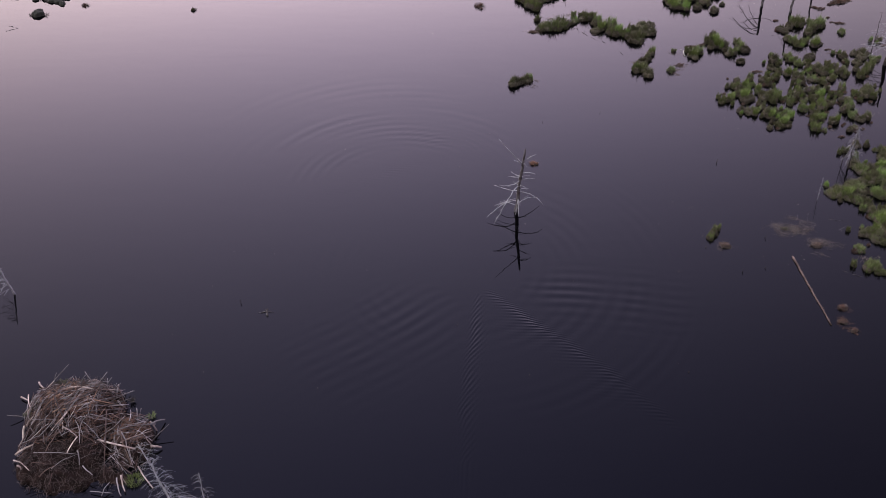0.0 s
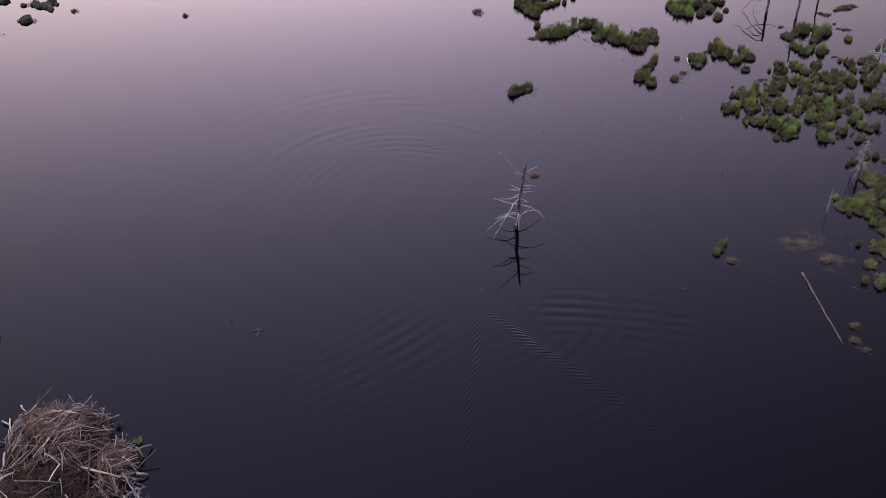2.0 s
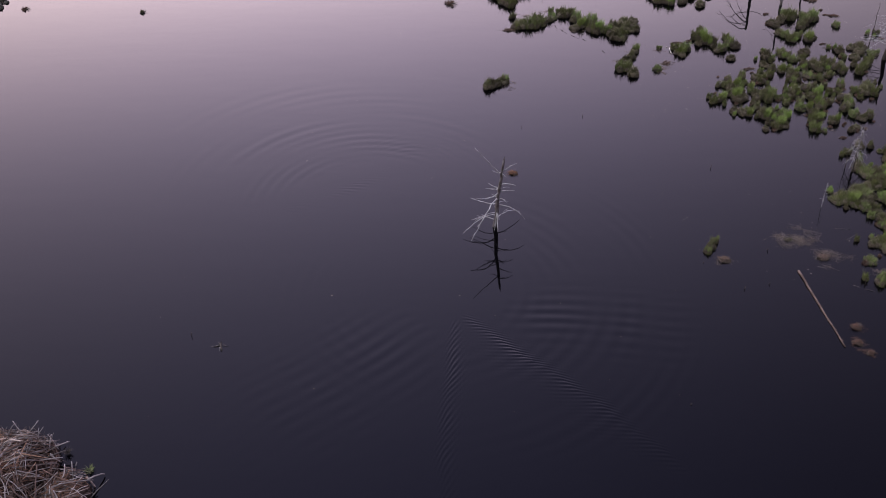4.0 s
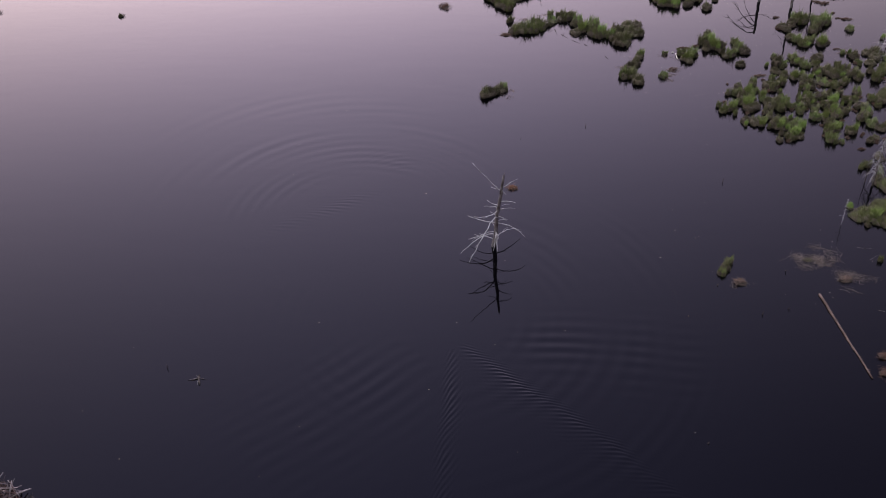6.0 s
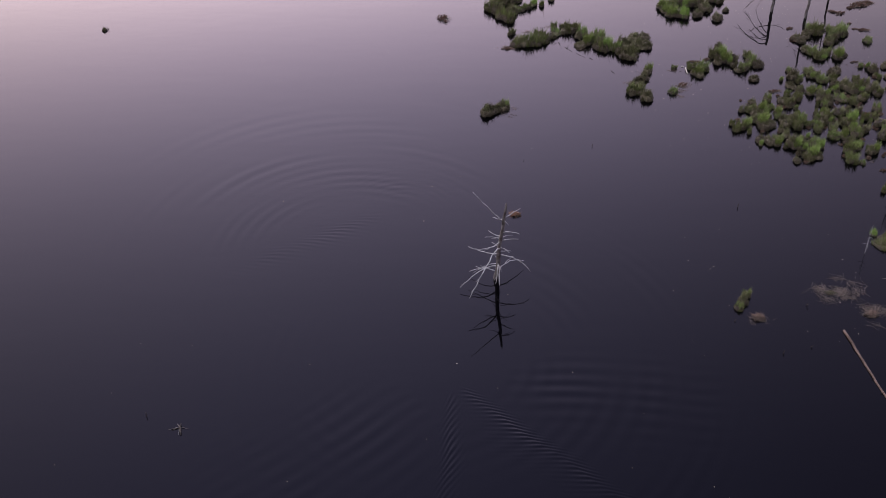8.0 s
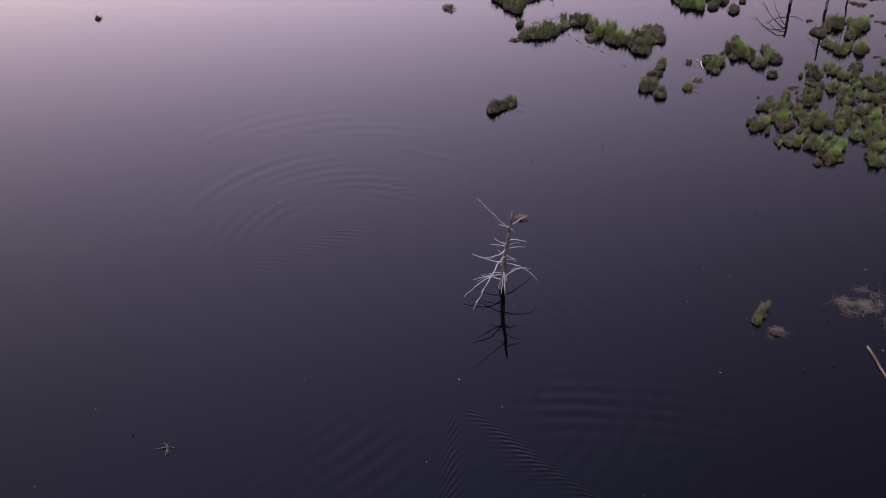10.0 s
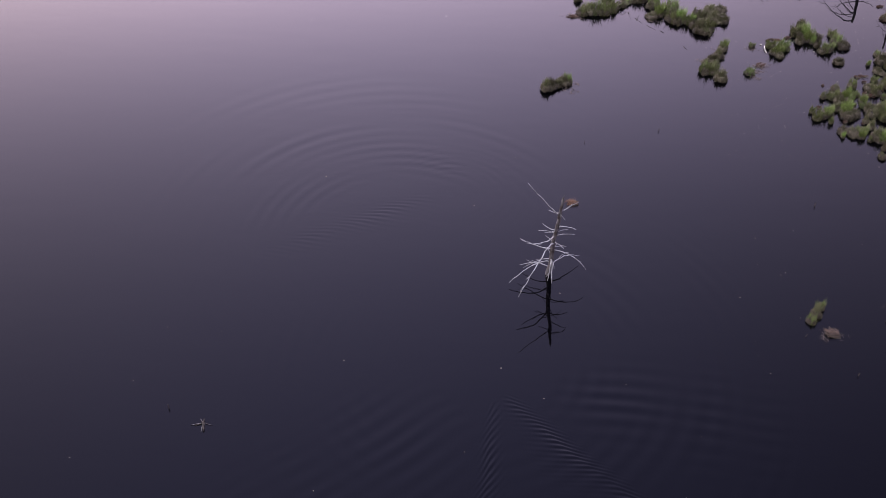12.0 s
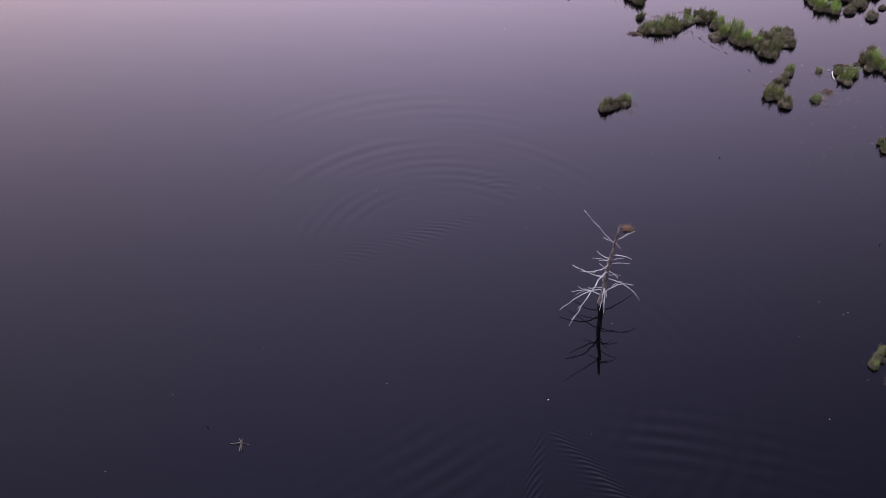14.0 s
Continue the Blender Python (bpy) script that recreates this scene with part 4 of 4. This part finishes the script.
        soup.tube(curve((x0, y0, max(0.0, lodge_height(x0, y0)) - 0.1), (x1, y1, h), 0.03, 0.015, 4, rng), 0.036, 0.022, 6)
        part("stick", soup.mesh("stick", STICK), ob)
    return ob


stick_lodge()


def grass_clump(label, x, y, z, r, count, tall, seed, leaf=SEDGE):
    rng = random.Random(seed)
    ob = thing("grass_clump", x, y, z, label, "grass")
    soup = Soup()
    for _ in range(count):
        w, q = rng.uniform(0, 6.283), math.sqrt(rng.random()) * r
        out = Vector((math.cos(w), math.sin(w), 0))
        a = w + rng.gauss(0, 1.1)
        bow = Vector((math.cos(a), math.sin(a), 0))
        way = (Vector((0, 0, 1)) + bow * 0.5).normalized()
        soup.blade(out * q + Vector((0, 0, -0.05)), way, bow, tall * rng.uniform(0.5, 1.1), 0.025, rng.uniform(0.2, 1.1))
    part("leaves", soup.mesh("leaves", leaf, False), ob, kind="stuff")


for x, y, r, tall, count, leaf, s in ((-17.15, 35.05, 0.46, 0.20, 300, MOSS, 1), (-17.42, 39.42, 0.18, 0.26, 70, SEDGE, 2), (-24.1, 39.2, 0.18, 0.24, 70, SEDGE_DARK, 3), (-22.6, 40.8, 0.40, 0.22, 150, SEDGE_DARK, 4)):
    grass_clump("small green grass clump growing on the stick lodge", x, y, max(0.0, lodge_height(x + 20.9, y - 38.1)) + 0.08, r, count, tall, 50 + s, leaf)


for x, y, s in ((-22.75, 40.75, 8), (-18.75, 40.45, 9)):
    grass_clump("dark tangled root tuft on the stick lodge", x, y, max(0.0, lodge_height(x + 20.9, y - 38.1)) + 0.12, 0.12, 60, 0.34, 60 + s, CHARRED)


# ---------------------------------------------------------------- floating things
def floating_log():
    rng = random.Random(5)
    ob = thing("floating_log", 19.9, 51.65, 0, "long straight red-brown log floating on dark water", "log")
    a, b = Vector((-0.48, 3.2, 0.03)), Vector((0.48, -3.2, 0.03))
    soup = Soup()
    soup.tube(curve(a, b, 0.0, 0.02, 14, rng), 0.070, 0.042, 9)
    part("trunk", soup.mesh("trunk", LOGWOOD), ob)
    for i in range(13):
        t = (i + rng.random()) / 13
        q = a + (b - a) * t
        d = Vector((rng.choice((-1, 1)), rng.uniform(-0.4, 0.4), 0.5)).normalized()
        knot = Soup()
        knot.tube([q + d * 0.04, q + d * rng.uniform(0.08, 0.15)], 0.022, 0.012, 6)
        part("branch_stub", knot.mesh("branch_stub", LOGWOOD), ob)


floating_log()


def reed_mat(label, x, y, rx, ry, count, seed, mound=0.10, longest=0.8, leaf=STRAW, core=None):
    """A flat raft of dead reed stems that swirl round a low heap. core: the heap's offset, radius and stems."""
    rng = random.Random(seed)
    ob = thing("reed_mat", x, y, 0, label, "dead reeds", "rafts of dead reed")
    soup = Soup()
    drifts = [(rng.gauss(0, 0.42) * rx, rng.gauss(0, 0.36) * ry) for _ in range(11)]
    for k in range(count):
        cx, cy = rng.choice(drifts)
        c = Vector((cx + rng.gauss(0, 0.13) * rx, cy + rng.gauss(0, 0.11) * ry, 0))
        a = math.atan2(c.y, c.x) + math.pi / 2 + rng.gauss(0, 0.45) if k % 4 else rng.uniform(0, 6.283)
        n = longest * rng.uniform(0.25, 1.0) ** 1.4
        d = Vector((math.cos(a), math.sin(a), 0)) * n * 0.5
        z = 0.008 + mound * 0.4 * rng.random() * math.exp(-((c.x / rx) ** 2 + (c.y / ry) ** 2) * 6)
        p0, p1 = c - d + Vector((0, 0, z)), c + d + Vector((0, 0, z))
        soup.tube(curve(p0, p1, 0.008, n * 0.03, 5, rng, n * rng.uniform(-0.05, 0.22)), rng.uniform(0.0025, 0.0055), 0.0025, 4)
    part("tangle", soup.mesh("tangle", leaf), ob, "tangled bleached stems", "stuff")
    if core:
        dx, dy, r, stems, wood = core
        heap = dome(r * 0.8, r * 0.6, mound, PEAT, "core", 5, 16, 0.4, seed * 0.9, -0.05)
        heap.transform(Matrix.Translation((dx, dy, 0)))
        part("core", heap, ob, "dark sodden core of peat")
        tuft, lie = Soup(), [rng.uniform(0, 6.283) for _ in range(4)]
        for _ in range(stems):
            w, q = rng.uniform(0, 6.283), r * 0.8 * rng.random() ** 0.7
            foot = Vector((dx + math.cos(w) * q, dy + math.sin(w) * q * 0.8, mound * max(0.0, 1 - (q / r) ** 2)))
            a = rng.choice(lie) + rng.gauss(0, 0.5)
            tip = foot + Vector((math.cos(a), math.sin(a), rng.uniform(-0.3, 0.5))).normalized() * r * rng.uniform(0.25, 0.8)
            tip.z = max(tip.z, 0.008)
            tuft.tube(curve(foot, tip, 0.03, 0.01, 3, rng), rng.uniform(0.004, 0.008), 0.003, 4)
        part("broken_stems", tuft.mesh("broken_stems", wood), ob, "short broken brown stems", "stuff")


reed_mat("broad raft of bleached dead reed stems on water", 20.0, 57.9, 1.75, 1.25, 340, 1, 0.05, 1.0, STRAW, (-0.5, -0.05, 0.28, 60, SEDGE_DARK))
reed_mat("raft of bleached reeds round a brown heap on water", 21.5, 56.5, 1.25, 1.15, 190, 2, 0.14, 0.8, STRAW, (-0.35, -0.4, 0.42, 110, RUSSET_DULL))
reed_mat("small brown heap of dead reeds beside a tussock", 15.4, 55.8, 0.75, 0.7, 60, 3, 0.16, 0.55, STRAW, (0.0, 0.0, 0.42, 130, RUSSET_DULL))
reed_mat("small brown heap of dead reeds near a log", 21.45, 50.0, 0.6, 0.5, 70, 4, 0.16, 0.40, SODDEN, (-0.05, 0.05, 0.36, 110, SODDEN))
reed_mat("reddish dead reed raft at the log's end", 21.15, 48.75, 0.6, 0.62, 90, 5, 0.12, 0.42, SODDEN, (0.0, 0.05, 0.36, 100, SODDEN))
reed_mat("reddish dead reed raft near the log", 21.6, 48.0, 0.46, 0.42, 70, 6, 0.12, 0.36, SODDEN, (0.0, 0.0, 0.26, 80, SODDEN))
reed_mat("small brown reed heap behind the silver tree", 3.25, 64.8, 0.45, 0.36, 40, 7, 0.10, 0.40, RUSSET, (0.1, 0.0, 0.36, 150, RUSSET))


THIN_MATS = [(3.5, 76.8, 0.5, 0.3, 26), (15.3, 79.9, 0.9, 0.5, 46), (3.4, 85.5, 0.8, 0.4, 40), (15.0, 81.9, 0.6, 0.4, 30), (28.0, 82.6, 0.9, 0.5, 30), (24.6, 70.2, 0.7, 0.4, 30), (19.3, 77.3, 0.6, 0.3, 30), (24.0, 54.9, 0.9, 0.6, 40), (30.6, 91.9, 0.8, 0.4, 30)]
THIN_MATS += [(x, y, 0.55, 0.42, 34) for x, y in [(13.0, 81.5), (6.6, 88.6), (5.0, 87.8), (3.7, 85.2), (12.0, 80.2), (14.8, 78.4), (15.4, 79.7), (3.2, 76.0), (8.9, 85.2), (15.1, 79.0)]]
for k, (x, y, rx, ry, count) in enumerate(THIN_MATS):
    reed_mat("thin scatter of pale dead reed stems on the water", x, y, rx, ry, int(count * 1.4), 20 + k, 0.03, 0.45, PALE_STEM)


def floating_branch():
    rng = random.Random(9)
    ob = thing("floating_branch", -12.8, 48.2, 0, "small forked grey branch floating on the water", "branch")
    for (dx, dy, dz), r, mat in (((-0.50, -0.15, 0.012), 0.020, BARK), ((-0.32, -0.18, 0.012), 0.020, CHARRED), ((0.42, -0.09, 0.010), 0.016, BARK), ((0.03, -0.48, 0.02), 0.022, GREY_WOOD), ((0.13, -0.46, 0.03), 0.060, CHARRED), ((-0.15, 0.18, 0.06), 0.022, BARK), ((0.02, 0.16, 0.08), 0.050, CHARRED)):
        soup = Soup()
        soup.tube(curve((0, 0, 0.03), (dx, dy, dz), 0.008, 0.008, 4, rng), r, r * 0.5, 6)
        part("limb", soup.mesh("limb", mat), ob)


floating_branch()


def upright_twig(x, y, h, lean, label="thin dark dead stem sticking out of the water", mat=CHARRED, r=0.024):
    ob = thing("twig", x, y, 0, label, "twig", "twigs in the water")
    soup = Soup()
    soup.tube(curve((0, 0, -0.15), (lean[0], lean[1], h), 0.02, 0.006, 4), r, r * 0.6, 5)
    part("stem", soup.mesh("stem", mat), ob)


for x, y, h, lean in ((-14.5, 48.9, 0.25, (0, 0)), (16.2, 65.5, 0.26, (0.06, 0.05)), (18.0, 56.9, 0.2, (0.1, -0.2)), (16.0, 53.2, 0.2, (0.05, 0)), (17.4, 53.7, 0.15, (0.15, -0.1)),
                      (14.0, 55.5, 0.12, (0.15, 0.1)), (11.5, 44.1, 0.1, (0.12, 0.05)), (22.9, 53.7, 0.3, (0.02, 0)), (8.4, 72.0, 0.2, (0, 0.05)), (4.0, 70.4, 0.12, (0.05, 0.1))):
    upright_twig(x, y, h, lean)
def lying_stick(x, y, dx, dy, r=0.013, mat=BARK, label="thin bare stick lying on the water"):
    ob = thing("stick", x, y, 0, label, "stick", "sticks on the water")
    soup = Soup()
    soup.tube(curve((0, 0, 0.004), (dx, dy, 0.006), 0.004, 0.03 * math.hypot(dx, dy), 6, random.Random(int(x * 37 + y * 11))), r, r * 0.5, 5)
    part("stem", soup.mesh("stem", mat), ob)


for x, y, dx, dy in ((-41.9, 84.6, 0.95, -0.4), (-41.8, 83.6, 0.8, 0.6)):
    lying_stick(x, y, dx, dy, 0.03)
for x, y, dx, dy in ((22.2, 53.6, 1.4, -0.7), (22.6, 59.0, 0.9, -0.1),
                     (25.0, 86.0, -1.3, -0.6), (23.0, 57.9, 0.6, 0.4)):
    lying_stick(x, y, dx, dy)
for x, y, dx, dy in [(7.28, 86.19, 0.13, -0.97), (7.71, 85.39, 0.43, -0.69), (7.81, 85.04, 0.17, 0.7), (8.45, 84.44, 0.55, -0.6), (9.32, 83.75, 0.21, -0.25), (10.68, 81.84, 0.19, -0.41), (6.48, 91.52, 0.02, -1.17), (7.15, 86.1, -0.32, -0.35)]:
    lying_stick(x, y, dx, dy, 0.020, CHARRED, "dark crooked dead twig lying on the water")


def birch_log():
    """A short bent birch stem, half sunk, with a loose piece of its bark beside it."""
    ob = thing("birch_log", 15.91, 82.3, 0, "bent white birch log lying in water beside tussocks", "log")
    stem = Soup()
    stem.tube(curve((0, -0.12, 0.08), (0.03, -0.95, 0.02), 0.02, 0.015, 7, random.Random(4), -0.05), 0.030, 0.024, 9)
    part("stem", stem.mesh("stem", BIRCH), ob)
    flake = Soup()
    flake.tube([(0, 0, 0.02), (0.08, 0.03, 0.04), (0.13, 0.0, 0.03)], 0.030, 0.022, 7)
    bark = new("bark_piece", flake.mesh("bark_piece", BIRCH))
    bark.matrix_basis = pose(15.65, 82.38, 0)
    tagged(bark, "small curled white bark piece floating on water", "bark")


birch_log()


# ---------------------------------------------------------------- rocks
def rock(x, y, rx, ry, h, seed):
    ob = new("rock", dome(rx, ry, h, ROCK, "rock", 9, 24, 0.16, seed * 3.1, -0.15, 0.5))
    ob.matrix_basis = pose(x, y, 0, 0, 0, seed * 47)
    tagged(ob, "dark grey rounded rock rising from the water", "rock", "rocks in the shallow water")


for k, (x, y, rx, ry, h) in enumerate([(-40.1, 86.9, 0.55, 0.5, 0.5), (-40.4, 90.1, 0.5, 0.4, 0.35), (-39.4, 89.8, 0.6, 0.45, 0.4), (-39.8, 89.6, 0.4, 0.35, 0.3), (-39.1, 90.6, 0.45, 0.4, 0.4),
                                       (-38.7, 89.1, 0.35, 0.3, 0.3), (-41.4, 89.8, 0.28, 0.25, 0.25), (-43.5, 90.5, 0.6, 0.4, 0.35), (-38.5, 90.1, 0.25, 0.22, 0.2), (-44.4, 87.0, 0.35, 0.3, 0.3)]):
    rock(x, y, rx, ry, h, k + 1.0)


for k, (x, y, r) in enumerate([(-39.4, 86.8, 0.25), (-40.6, 86.7, 0.2), (-39.9, 89.4, 0.3), (-38.9, 89.9, 0.3), (-40.9, 90.0, 0.25), (-44.2, 86.6, 0.3), (-36.4, 88.9, 0.25), (-26.5, 88.4, 0.2)]):
    grass_clump("dark russet dead grass fringe beside water rocks", x, y, 0.02, r, 60, 0.3, 70 + k, LITTER)


# ---------------------------------------------------------------- floating specks
def specks():
    """Pale leaf flecks scattered over the water, too small to count."""
    rng = random.Random(99)
    soup = Soup()
    for _ in range(300):
        zone = rng.random()
        if zone < 0.82:
            x, y = rng.uniform(12, 31), rng.uniform(69, 92)
        elif zone < 0.88:
            x, y = rng.uniform(10, 24), rng.uniform(52, 64)
        else:
            x, y = rng.uniform(-18, 12), rng.uniform(42, 90)
        r, w = rng.uniform(0.011, 0.026), rng.uniform(0, 6.283)
        n = len(soup.v)
        for k in range(5):
            a = w + k * 1.2566
            soup.v.append(Vector((x + math.cos(a) * r * 1.4, y + math.sin(a) * r, 0.012 + 0.004 * (k % 2))))
        soup.f.append(tuple(n + k for k in range(5)))
    tagged(new("floating_leaves", soup.mesh("floating_leaves", PETAL, False)), "tiny pale leaf flecks drifting on the dark water", "leaves", kind="stuff")


specks()
